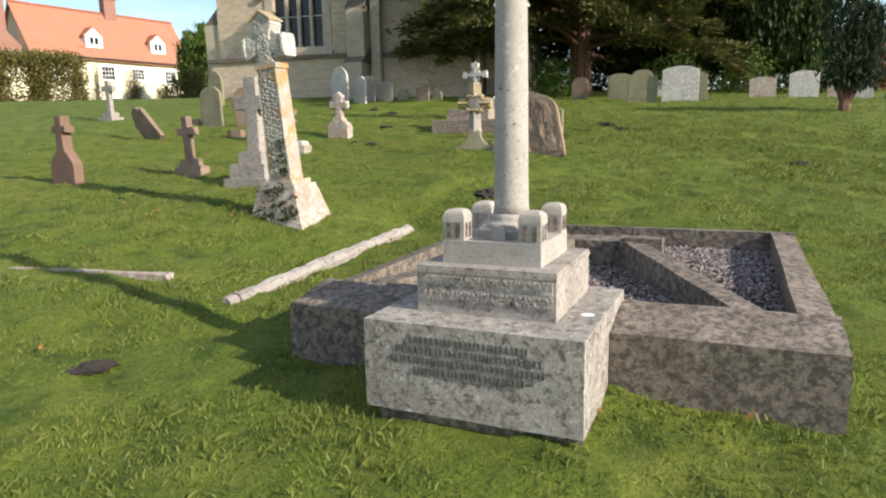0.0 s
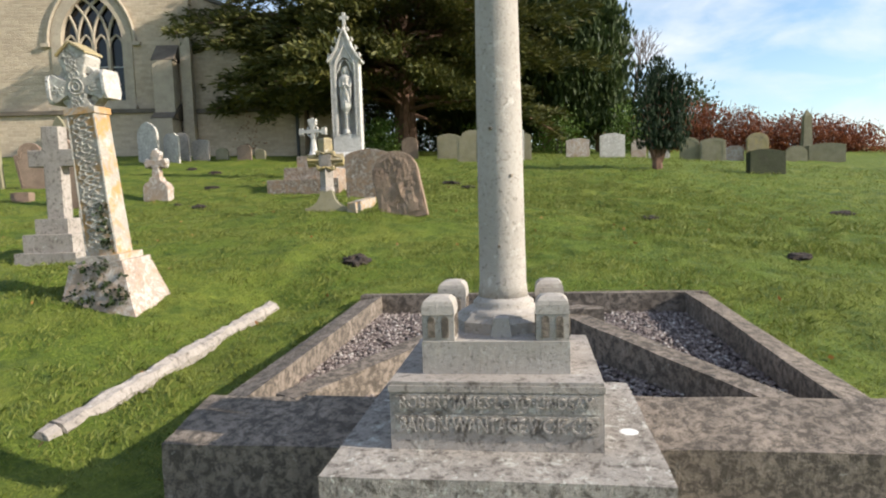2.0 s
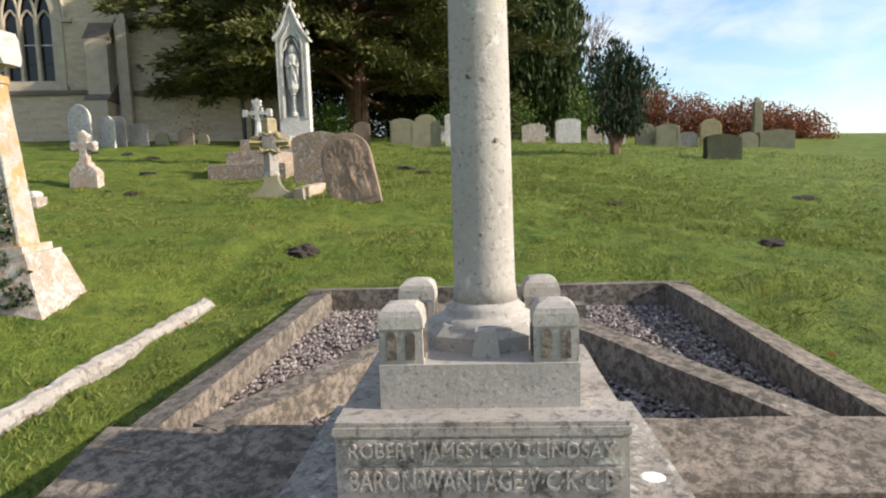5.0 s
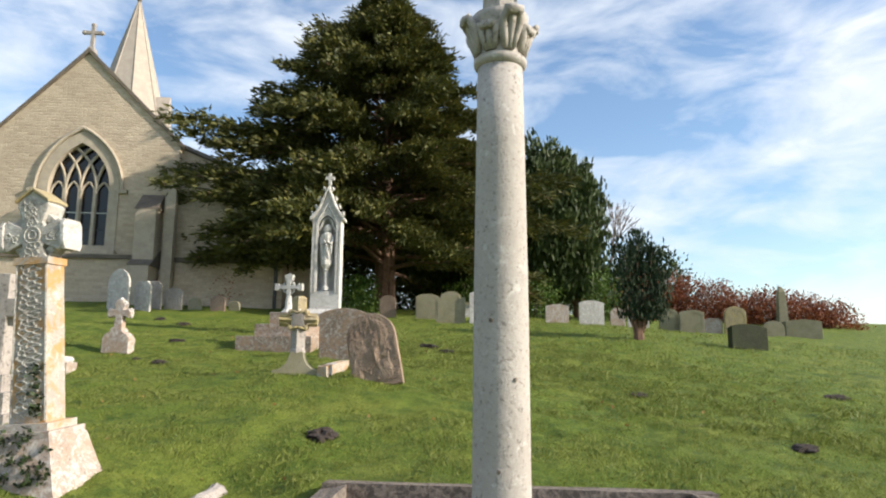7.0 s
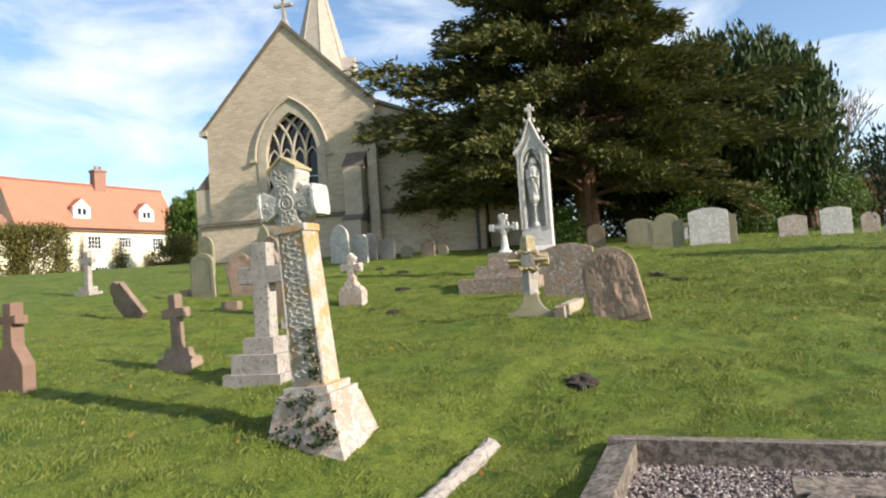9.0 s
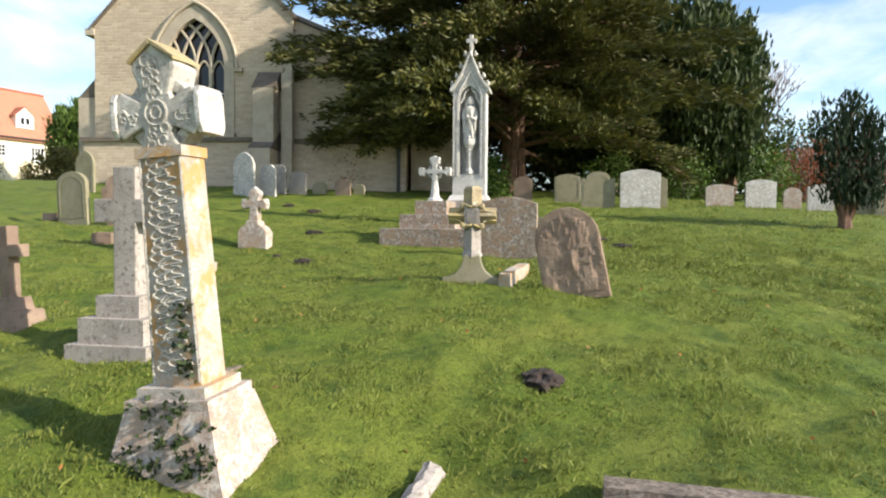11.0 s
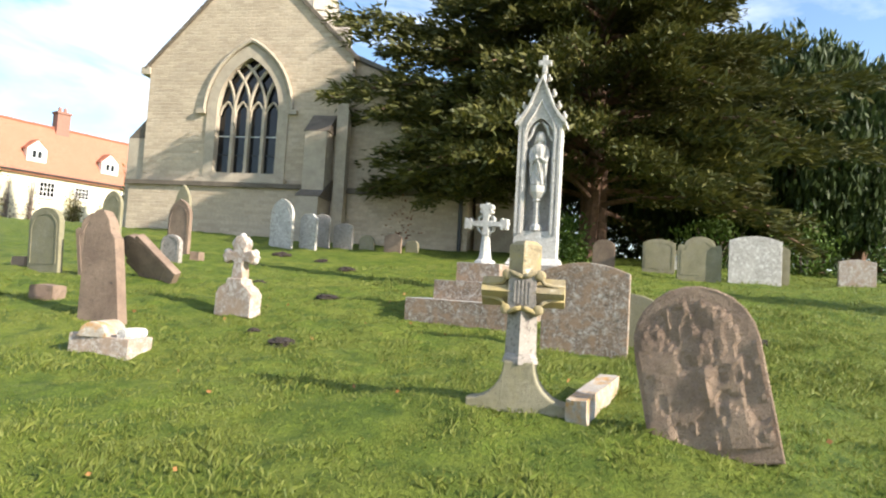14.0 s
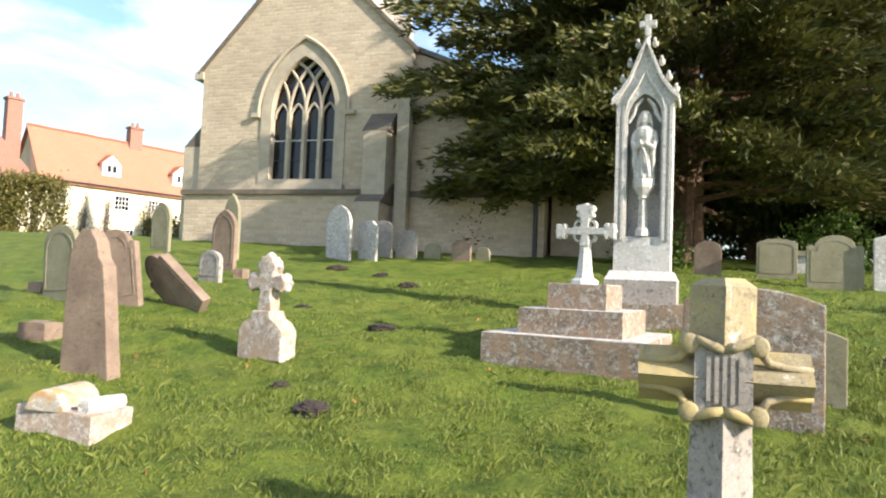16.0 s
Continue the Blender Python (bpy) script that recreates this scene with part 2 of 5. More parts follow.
def leaf(name, a, c2, rough=0.6, trans=0.15):
    m, n, l, b = material(name)
    g = n.new("ShaderNodeNewGeometry")
    c = ramp(n, l, g.outputs["Random Per Island"], [(0.0, a), (1.0, c2)])
    big = noise_node(n, l, g.outputs["Position"], 0.55, 4)
    c = mix(n, l, ramp(n, l, big, [(0.35, (0, 0, 0)), (0.7, (0.6, 0.6, 0.6))]), c, tuple((x + y) * 0.42 for x, y in zip(a, c2)), "MIX")
    l.new(c, b.inputs["Base Color"])
    b.inputs["Roughness"].default_value = rough
    b.inputs["Specular IOR Level"].default_value = 0.3
    tr = n.new("ShaderNodeBsdfTranslucent")
    l.new(c, tr.inputs["Color"])
    mx = n.new("ShaderNodeMixShader")
    mx.inputs["Fac"].default_value = trans
    l.new(b.outputs["BSDF"], mx.inputs[1])
    l.new(tr.outputs["BSDF"], mx.inputs[2])
    l.new(mx.outputs["Shader"], n["Material Output"].inputs["Surface"])
    return m


M_YEW = leaf("yew_needles", (0.026, 0.040, 0.012), (0.140, 0.130, 0.028))
M_IRISH = leaf("upright_yew_needles", (0.020, 0.040, 0.013), (0.075, 0.10, 0.025))
M_JUNIPER = leaf("dark_juniper_needles", (0.010, 0.022, 0.010), (0.03, 0.048, 0.020), 0.85)
M_COPPER = leaf("russet_beech_leaves", (0.10, 0.028, 0.018), (0.30, 0.10, 0.035), trans=0.25)
M_HEDGE = leaf("clipped_hedge_leaves", (0.08, 0.08, 0.02), (0.19, 0.16, 0.045))
M_SHRUB = leaf("bright_shrub_leaves", (0.045, 0.095, 0.014), (0.13, 0.19, 0.035), trans=0.25)
M_IVY = leaf("dark_ivy_leaves", (0.015, 0.03, 0.01), (0.05, 0.07, 0.02))
M_FAR = leaf("distant_trees", (0.05, 0.05, 0.04), (0.10, 0.09, 0.07))
M_BLADE = leaf("grass_blades", (0.095, 0.14, 0.018), (0.27, 0.285, 0.07), 0.55, 0.3)
M_DEAD = leaf("fallen_brown_leaves", (0.22, 0.09, 0.03), (0.42, 0.20, 0.07))


def turf():
    m, n, l, b = material("turf")
    co = world_place(n)
    c = ramp(n, l, noise_node(n, l, co, 38.0, 6, 0.7), [(0.3, (0.042, 0.075, 0.009)), (0.55, (0.125, 0.17, 0.02)), (0.75, (0.22, 0.26, 0.04))])
    c = mix(n, l, ramp(n, l, noise_node(n, l, co, 0.9, 6, 0.65), [(0.42, (0, 0, 0)), (0.72, (0.7, 0.7, 0.7))]), c, (0.20, 0.21, 0.038))
    c = mix(n, l, ramp(n, l, noise_node(n, l, co, 3.2, 6, 0.65), [(0.47, (0, 0, 0)), (0.66, (0.85, 0.85, 0.85))]), c, (0.040, 0.075, 0.010))
    c = mix(n, l, ramp(n, l, noise_node(n, l, co, 1.7, 7, 0.75), [(0.63, (0, 0, 0)), (0.76, (0.6, 0.6, 0.6))]), c, (0.16, 0.13, 0.05))
    l.new(c, b.inputs["Base Color"])
    b.inputs["Roughness"].default_value = 0.8
    b.inputs["Specular IOR Level"].default_value = 0.2
    nb = bump(n, l, noise_node(n, l, co, 7.0, 5, 0.6), 0.6, 0.10, b)
    bump(n, l, noise_node(n, l, co, 60.0, 5, 0.7), 0.8, 0.03, b, nb)
    return m


M_TURF = turf()


def gravel_mat():
    m, n, l, b = material("purple_grey_gravel")
    g = n.new("ShaderNodeNewGeometry")
    c = ramp(n, l, g.outputs["Random Per Island"], [(0.0, (0.10, 0.075, 0.07)), (0.5, (0.20, 0.16, 0.15)), (0.9, (0.32, 0.27, 0.24)), (1.0, (0.5, 0.47, 0.43))])
    l.new(c, b.inputs["Base Color"])
    b.inputs["Roughness"].default_value = 0.9
    return m


M_GRAVEL = gravel_mat()


def glass(name, colour):
    m, n, l, b = material(name)
    l.new(ramp(n, l, noise_node(n, l, place(n), 2.5, 3), [(0.3, tuple(v * 0.6 for v in colour)), (0.7, colour)]), b.inputs["Base Color"])
    b.inputs["Roughness"].default_value = 0.12
    b.inputs["IOR"].default_value = 1.5
    bump(n, l, noise_node(n, l, place(n), 5.0, 2), 0.15, 0.02, b)
    return m


M_GLASS = glass("dark_leaded_glass", (0.012, 0.012, 0.014))


# ---- mesh helpers ----
def mesh_of(name, bm, mat):
    bmesh.ops.recalc_face_normals(bm, faces=bm.faces)
    me = bpy.data.meshes.new(name)
    bm.to_mesh(me)
    bm.free()
    me.materials.append(mat)
    return me


def part(name, bm, mat, parent=None, label="", smooth=False):
    me = mesh_of(name, bm, mat)
    if smooth:
        me.polygons.foreach_set("use_smooth", [True] * len(me.polygons))
    ob = new(name, me)
    if parent is not None:
        ob.parent = parent
    if label:
        ob["label"] = label
    return ob


def thing(name, m, label, category, group="", kind=""):
    ob = new(name)
    ob.empty_display_size = 0.1
    ob.matrix_world = m
    return tagged(ob, label, category, group, kind)


def rough_up(bm, amount, scale=6.0, seed=0.0):
    for v in bm.verts:
        v.co += noise.noise_vector(v.co * scale + Vector((seed, 0, 0))) * amount


def bev(bm, w, seg=1):
    if w > 0:
        edges = [e for e in bm.edges if len(e.link_faces) == 2 and e.calc_face_angle(0) > 0.5]
        bmesh.ops.bevel(bm, geom=edges, offset=w, segments=seg, affect="EDGES", profile=0.6)


def block(x0, x1, y0, y1, z0, z1, w=0.01, top=(0, 0), bm=None, cut=0, wear=0.0, seed=0.0):
    """A block, its top drawn in by top[0], top[1] on each side; cut and worn when asked."""
    own = bmesh.new()
    pts = []
    for z, i, j in ((z0, 0, 0), (z1, top[0], top[1])):
        pts += [own.verts.new(p) for p in ((x0 + i, y0 + j, z), (x1 - i, y0 + j, z), (x1 - i, y1 - j, z), (x0 + i, y1 - j, z))]
    for f in ((3, 2, 1, 0), (4, 5, 6, 7), (0, 1, 5, 4), (1, 2, 6, 5), (2, 3, 7, 6), (3, 0, 4, 7)):
        own.faces.new([pts[k] for k in f])
    bev(own, w, 2 if w > 0.004 else 1)
    if cut:
        bmesh.ops.subdivide_edges(own, edges=own.edges[:], cuts=cut, use_grid_fill=True)
    if wear:
        rough_up(own, wear, 7.0, seed + x0 * 3 + z0)
    return join(bm, own)


def join(bm, own):
    if bm is None:
        return own
    me = bpy.data.meshes.new("tmp")
    own.to_mesh(me)
    own.free()
    bm.from_mesh(me)
    bpy.data.meshes.remove(me)
    return bm


def slab(outline, y0, y1, w=0.008, bm=None, wear=0.0, seed=0.0):
    """A flat outline in x and z, given depth from y0 to y1."""
    own = bmesh.new()
    vs = [own.verts.new((x, y0, z)) for x, z in outline]
    f = own.faces.new(vs)
    r = bmesh.ops.extrude_face_region(own, geom=[f])
    bmesh.ops.translate(own, verts=[v for v in r["geom"] if isinstance(v, bmesh.types.BMVert)], vec=(0, y1 - y0, 0))
    bmesh.ops.recalc_face_normals(own, faces=own.faces)
    if w > 0:
        edges = [e for e in own.edges if abs(e.verts[0].co.y - e.verts[1].co.y) < 1e-6]
        bmesh.ops.bevel(own, geom=edges, offset=w, segments=2, affect="EDGES", profile=0.6)
    if wear:
        rough_up(own, wear, 9.0, seed)
    return join(bm, own)


def holed(outer, inner, y0, y1, bm=None):
    """A flat outline with a hole in it, given depth."""
    own = bmesh.new()
    edges = []
    for loop in (outer, inner):
        vs = [own.verts.new((x, y0, z)) for x, z in loop]
        edges += [own.edges.new((vs[i], vs[(i + 1) % len(vs)])) for i in range(len(vs))]
    bmesh.ops.triangle_fill(own, use_beauty=True, use_dissolve=False, edges=edges)
    r = bmesh.ops.extrude_face_region(own, geom=own.faces[:])
    bmesh.ops.translate(own, verts=[v for v in r["geom"] if isinstance(v, bmesh.types.BMVert)], vec=(0, y1 - y0, 0))
    return join(bm, own)


def lathe(profile, n=24, bm=None, centre=(0, 0)):
    own = bmesh.new()
    rings = [[own.verts.new((centre[0] + r * math.cos(6.28318 * i / n), centre[1] + r * math.sin(6.28318 * i / n), z)) for i in range(n)] for r, z in profile]
    for a, b in zip(rings, rings[1:]):
        for i in range(n):
            own.faces.new((a[i], a[(i + 1) % n], b[(i + 1) % n], b[i]))
    own.faces.new(rings[0][::-1])
    own.faces.new(rings[-1])
    return join(bm, own)


def tube(path, radii, n=8, bm=None):
    own = bmesh.new()
    rings = []
    for i, p in enumerate(path):
        a, b = path[max(0, i - 1)], path[min(len(path) - 1, i + 1)]
        d = (Vector(b) - Vector(a)).normalized()
        s = d.orthogonal().normalized()
        t = d.cross(s)
        rings.append([own.verts.new(Vector(p) + (s * math.cos(6.28318 * k / n) + t * math.sin(6.28318 * k / n)) * radii[i]) for k in range(n)])
    for a, b in zip(rings, rings[1:]):
        best = min(range(n), key=lambda s: sum((a[k].co - b[(k + s) % n].co).length for k in range(n)))
        for k in range(n):
            own.faces.new((a[k], a[(k + 1) % n], b[(k + 1 + best) % n], b[(k + best) % n]))
    own.faces.new(rings[0][::-1])
    own.faces.new(rings[-1])
    return join(bm, own)


def arc(cx, cz, r, a0, a1, n=10):
    return [(cx + r * math.cos(radians(a0 + (a1 - a0) * i / n)), cz + r * math.sin(radians(a0 + (a1 - a0) * i / n))) for i in range(n + 1)]


def pointed(cx, half, spring, apex, n=10):
    """A pointed arch from its right springing over the apex to its left one."""
    h = apex - spring
    r = (half * half + h * h) / (2 * half)
    top = math.degrees(math.asin(min(1, h / r)))
    right = arc(cx + half - r, spring, r, 0, top, n)
    return right + [(2 * cx - x, z) for x, z in right[-2::-1]]


STONE_YAW = -54.5


def at(x, y, yaw=STONE_YAW, sink=0.03, pitch=0, roll=0):
    return pose(x, y, G(x, y) - sink, 0, 0, yaw) @ pose(0, 0, 0, pitch, roll, 0)


# ---- the ground ----
MON_YAW = -54.5
MON = pose(1.63, 2.54, 0, 0, 0, MON_YAW)
MON_INV = MON.inverted()


def in_plot(x, y, grow=0.0):
    p = MON_INV @ Vector((x, y, 0))
    return -1.30 - grow < p.x < 1.48 + grow and 0.82 - grow < p.y < 4.02 + grow


def axis(lo, hi, fine_lo, fine_hi, step, growth):
    out = list(np.arange(fine_lo, fine_hi, step))
    s, v = step, fine_lo
    while v > lo:
        s *= growth
        v -= s
        out.insert(0, v)
    s, v = step, out[-1]
    while v < hi:
        s *= growth
        v += s
        out.append(v)
    return out


xs, ys = axis(-900, 900, -4, 14, 0.09, 1.09), axis(-900, 1200, -3, 20, 0.09, 1.09)
gv = []
for y in ys:
    for x in xs:
        z = G(x, y) + turf_relief(x, y)
        if in_plot(x, y):
            z -= 0.6
        gv.append((x, y, z))
W = len(xs)
gf = [(j * W + i, j * W + i + 1, (j + 1) * W + i + 1, (j + 1) * W + i) for j in range(len(ys) - 1) for i in range(W - 1)]
gm = bpy.data.meshes.new("ground")
gm.from_pydata(gv, [], gf)
gm.polygons.foreach_set("use_smooth", [True] * len(gm.polygons))
gm.materials.append(M_TURF)
tagged(new("ground", gm), "uneven green churchyard turf rising to the church", "ground", kind="structure")


# ---- the column monument in its kerbed plot ----
def worn(bm, cuts, amount, seed=0.0):
    bmesh.ops.subdivide_edges(bm, edges=[e for e in bm.edges if e.calc_length() > 0.12], cuts=cuts, use_grid_fill=True)
    rough_up(bm, amount, 9.0, seed)
    return bm


column = thing("column_monument", MON, "pale stone column memorial on an inscribed stepped pedestal", "memorial")
base = part("base_block", worn(block(-0.56, 0.56, -0.03, 1.06, 0.03, 0.49, 0.012), 5, 0.006, 1), M_BLOCK, column, "grey block stained with dark algae")
part("footing", worn(block(-0.50, 0.55, 0.0, 1.0, -0.25, 0.04, 0.01), 4, 0.012, 2), M_KERB, column)
die = part("inscribed_die", worn(block(-0.37, 0.37, 0.21, 0.97, 0.48, 0.735, 0.008), 4, 0.003, 3), M_GREY, column)
part("die_moulding", block(-0.375, 0.375, 0.205, 0.975, 0.70, 0.722, 0.004), M_GREY, column)
plinth = part("plinth", block(-0.265, 0.265, 0.31, 0.86, 0.73, 0.855, 0.006), M_COLUMN, column)


def turret(parent, x, y):
    """A square corner turret with a domed cap; dark arches paint two shaded recesses on each face."""
    bm = block(x - 0.058, x + 0.058, y - 0.058, y + 0.058, 0.85, 0.965, 0.010)
    block(x - 0.0605, x + 0.0605, y - 0.0605, y + 0.0605, 0.952, 0.985, 0.006, (0.002, 0.002), bm)
    lathe([(0.082, 0.983), (0.076, 0.998), (0.055, 1.012), (0.02, 1.018)], 4, bm, (0, 0))
    for v in bm.verts[-16:]:
        v.co = Matrix.Rotation(radians(45), 4, "Z") @ v.co + Vector((x, y, 0))
    t = part("turret", worn(bm, 1, 0.0025, x * 9 + y), M_COLUMN, parent)
    # Arches stand slightly proud; the shade of a recess is in their dark colour.
    for k in range(4):
        for side in (-0.025, 0.025):
            o = slab([(side - 0.013, 0.868), (side + 0.013, 0.868)] + pointed(side, 0.013, 0.932, 0.947, 3), -0.0625, -0.05, 0)
            part("niche", o, M_KERB, t).matrix_local = pose(x, y, 0, 0, 0, 90 * k)


for tx in (-0.205, 0.205):
    for ty in (0.375, 0.795):
        turret(column, tx, ty)
CX, CY = 0.02, 0.60
part("octagonal_base", lathe([(0.20, 0.85), (0.20, 0.895), (0.165, 0.925)], 8, None, (CX, CY)), M_COLUMN, column)
part("spur", block(-0.02, 0.06, 0.37, 0.46, 0.85, 0.925, 0.01, (0.012, 0.012)), M_COLUMN, column)
part("base_moulding", lathe([(0.165, 0.90), (0.168, 0.918), (0.140, 0.935), (0.118, 0.942), (0.122, 0.956), (0.106, 0.97), (0.092, 0.985)], 28, None, (CX, CY)), M_COLUMN, column, smooth=True)
part("shaft", lathe([(0.100, 0.97), (0.093, 1.03), (0.091, 1.2), (0.088, 1.7), (0.081, 2.2), (0.076, 2.495)], 32, None, (CX, CY)), M_COLUMN, column, smooth=True)
for z, a in ((1.63, 250), (1.45, 300), (1.18, 265)):
    part("pock_mark", lathe([(0.009, 0), (0.006, 0.012)], 8, None), M_KERB, column).matrix_local = pose(CX + 0.083 * math.cos(radians(a)), CY + 0.083 * math.sin(radians(a)), z, 90, 0, a - 270)
capital = part("capital", lathe([(0.076, 2.48), (0.089, 2.49), (0.091, 2.508), (0.078, 2.518), (0.078, 2.55), (0.088, 2.61), (0.096, 2.645), (0.098, 2.665), (0.06, 2.675)], 24, None, (CX, CY)), M_COLUMN, column, smooth=True)
for k in range(8):
    big = k % 2 == 0
    bm = bmesh.new()
    # a leaf that climbs the bell and curls outwards at its tip
    reach = 0.128 if big else 0.108
    for q in (-1, 0, 1):
        tube([(0.080, q * 0.010, 2.525), (0.088, q * 0.022, 2.565), (0.100, q * 0.028, 2.61), (reach, q * 0.020, 2.645 if big else 2.60), (reach + 0.004, q * 0.010, 2.625 if big else 2.585)], [0.010, 0.013, 0.015, 0.014, 0.008], 6, bm)
    if big:
        tube([(reach - 0.004, y_, 2.64) for y_ in (-0.032, 0.0, 0.032)], [0.012, 0.020, 0.012], 7, bm)
    rough_up(bm, 0.006, 40, k)
    part("carved_leaf", bm, M_COLUMN, capital, smooth=True).matrix_local = pose(CX, CY, 0, 0, 0, 45 * k + 22)
part("upper_shaft", lathe([(0.060, 2.65), (0.058, 2.78), (0.062, 2.79)], 8, None, (CX, CY)), M_COLUMN, column)
head = slab([(-0.05, 2.78), (0.05, 2.78), (0.10, 2.86), (0.09, 2.92), (0.16, 2.88), (0.205, 2.79), (0.215, 2.80), (0.22, 3.02), (0.10, 3.02), (0.06, 3.22), (-0.06, 3.22),
             (-0.10, 3.02), (-0.22, 3.02), (-0.215, 2.80), (-0.205, 2.79), (-0.16, 2.88), (-0.09, 2.92), (-0.10, 2.86)], -0.05, 0.05, 0.006)
part("cross_head", head, M_COLUMN, column).matrix_local = pose(CX, CY, 0)


def lettering(words, width, height, x, y, z, parent):
    cu = bpy.data.curves.new("lettering", "FONT")
    cu.body, cu.extrude, cu.align_x = words, 0.003, "CENTER"
    cu.resolution_u = 2
    cu.offset = 0.016
    tmp = bpy.data.objects.new("tmp", cu)
    scene.collection.objects.link(tmp)
    dg = bpy.context.evaluated_depsgraph_get()
    me = bpy.data.meshes.new_from_object(tmp.evaluated_get(dg))
    bpy.data.objects.remove(tmp)
    lo = [min(v.co[k] for v in me.vertices) for k in (0, 1)]
    hi = [max(v.co[k] for v in me.vertices) for k in (0, 1)]
    sx, sy = width / (hi[0] - lo[0]), height / (hi[1] - lo[1])
    for v in me.vertices:
        v.co = ((v.co.x - (lo[0] + hi[0]) / 2) * sx, (v.co.y - lo[1]) * sy, v.co.z)
    me.materials.clear()
    me.materials.append(M_GREY)
    ob = new("lettering", me)
    ob.parent = parent
    ob.matrix_local = pose(x, y, z, 90)
    return ob


lettering("ROBERT\u00b7JAMES\u00b7LOYD\u00b7LINDSAY", 0.67, 0.052, 0, 0.2025, 0.632, die)
lettering("BARON\u00b7WANTAGE\u00b7V\u00b7C\u00b7K\u00b7C\u00b7B", 0.67, 0.052, 0, 0.2025, 0.558, die)
# Bands in a darker stone colour paint the shade in the gaps between letters.
for z in (0.625, 0.551):
    part("inscription_band", block(-0.352, 0.352, 0.2055, 0.212, z, z + 0.066, 0.002), M_BLOCK, die, "stone band darkened for the shade between the raised letters")
rl = random.Random(5)
# Unreadable rows as dark bars, the letters' shade put into their colour.
for row in range(4):
    half = (0.30, 0.38, 0.40, 0.28)[row]
    x = -half
    while x < half:
        w = rl.uniform(0.008, 0.022)
        z = 0.395 - 0.052 * row
        part("letter_bar", block(x, x + w * 0.5, -0.036, -0.028, z, z + 0.034, 0), M_LETTER, base)
        x += w + 0.009
part("bird_lime_patch", lathe([(0.045, 0), (0.03, 0.004)], 9), M_WATERMARK, column).matrix_local = pose(0.48, 0.42, 0.488)

kerb = thing("grave_kerb", MON, "low dark-stained stone kerb round a gravelled family plot", "grave kerb")


def ramp_kerb(x0, x1, y0, y1, z0, tops, w=0.015):
    bm = bmesh.new()
    p = [bm.verts.new(v) for v in ((x0, y0, z0), (x1, y0, z0), (x1, y1, z0), (x0, y1, z0), (x0, y0, tops[0]), (x1, y0, tops[1]), (x1, y1, tops[2]), (x0, y1, tops[3]))]
    for f in ((3, 2, 1, 0), (4, 5, 6, 7), (0, 1, 5, 4), (1, 2, 6, 5), (2, 3, 7, 6), (3, 0, 4, 7)):
        bm.faces.new([p[k] for k in f])
    bev(bm, w, 2)
    return worn(bm, 4, 0.010, x0 * 3 + y0)


part("front_kerbstone", ramp_kerb(0.565, 1.66, 0.58, 1.02, -0.25, (0.36, 0.36, 0.44, 0.44)), M_KERB, kerb)
part("front_kerbstone", ramp_kerb(-1.48, -0.565, 0.58, 1.02, -0.25, (0.34, 0.34, 0.42, 0.42)), M_KERB, kerb)
part("side_kerbstone", ramp_kerb(1.46, 1.66, 1.022, 3.95, -0.25, (0.44, 0.39, 0.43, 0.47)), M_KERB, kerb)
part("side_kerbstone", ramp_kerb(-1.48, -1.27, 1.022, 3.95, -0.25, (0.36, 0.42, 0.45, 0.41)), M_KERB, kerb)
part("back_kerbstone", ramp_kerb(-1.48, 1.66, 3.952, 4.18, -0.05, (0.46, 0.46, 0.44, 0.44)), M_KERB, kerb)
for sx in (1, -1):
    bm = ramp_kerb(-0.075, 0.075, 0, 1.95, -0.2, (0.42, 0.42, 0.53, 0.53), 0.03)
    part("diagonal_rib", bm, M_KERB, kerb, "dark coped rib running diagonally across").matrix_local = pose(0.09 + sx * 1.17, 1.02, 0, 0, 0, sx * 28)
part("back_block", worn(block(-0.35, 0.60, 2.75, 3.05, 0.0, 0.50, 0.03), 3, 0.012, 8), M_KERB, kerb)
part("back_moulding", worn(block(0.30, 0.62, 2.6, 2.76, 0.0, 0.56, 0.03), 3, 0.015, 9), M_KERB, kerb)

rg = np.random.default_rng(3)


def pebbles(name, n, x0, x1, y0, y1, z, size, mat):
    c = np.column_stack([rg.uniform(x0, x1, n), rg.uniform(y0, y1, n), np.full(n, z) + rg.uniform(-0.008, 0.008, n)])
    oct_v = np.array([(1, 0, 0), (-1, 0, 0), (0, 1, 0), (0, -1, 0), (0, 0, 1), (0, 0, -1)], float)
    oct_f = np.array([(0, 2, 4), (2, 1, 4), (1, 3, 4), (3, 0, 4), (2, 0, 5), (1, 2, 5), (3, 1, 5), (0, 3, 5)])
    s = rg.uniform(size * 0.5, size, (n, 1, 3)) * np.array([1, 1, 0.7])
    a = rg.uniform(0, 6.28, n)
    v = oct_v[None] * s
    vx = v[..., 0] * np.cos(a)[:, None] - v[..., 1] * np.sin(a)[:, None]
    vy = v[..., 0] * np.sin(a)[:, None] + v[..., 1] * np.cos(a)[:, None]
    v = np.stack([vx, vy, v[..., 2]], -1) + c[:, None]
    f = oct_f[None] + (np.arange(n) * 6)[:, None, None]
    me = bpy.data.meshes.new(name)
    me.from_pydata(v.reshape(-1, 3).tolist(), [], f.reshape(-1, 3).tolist())
    me.materials.append(mat)
    return new(name, me)


gravel = tagged(pebbles("gravel", 13000, -1.28, 1.47, 1.0, 3.96, 0.285, 0.020, M_GRAVEL), "loose purple-grey gravel filling the kerbed plot", "gravel", kind="stuff")
gravel.matrix_world = MON
bed = part("gravel_bed", block(-1.28, 1.47, 1.0, 3.96, -0.1, 0.28, 0), M_SOIL, kerb)

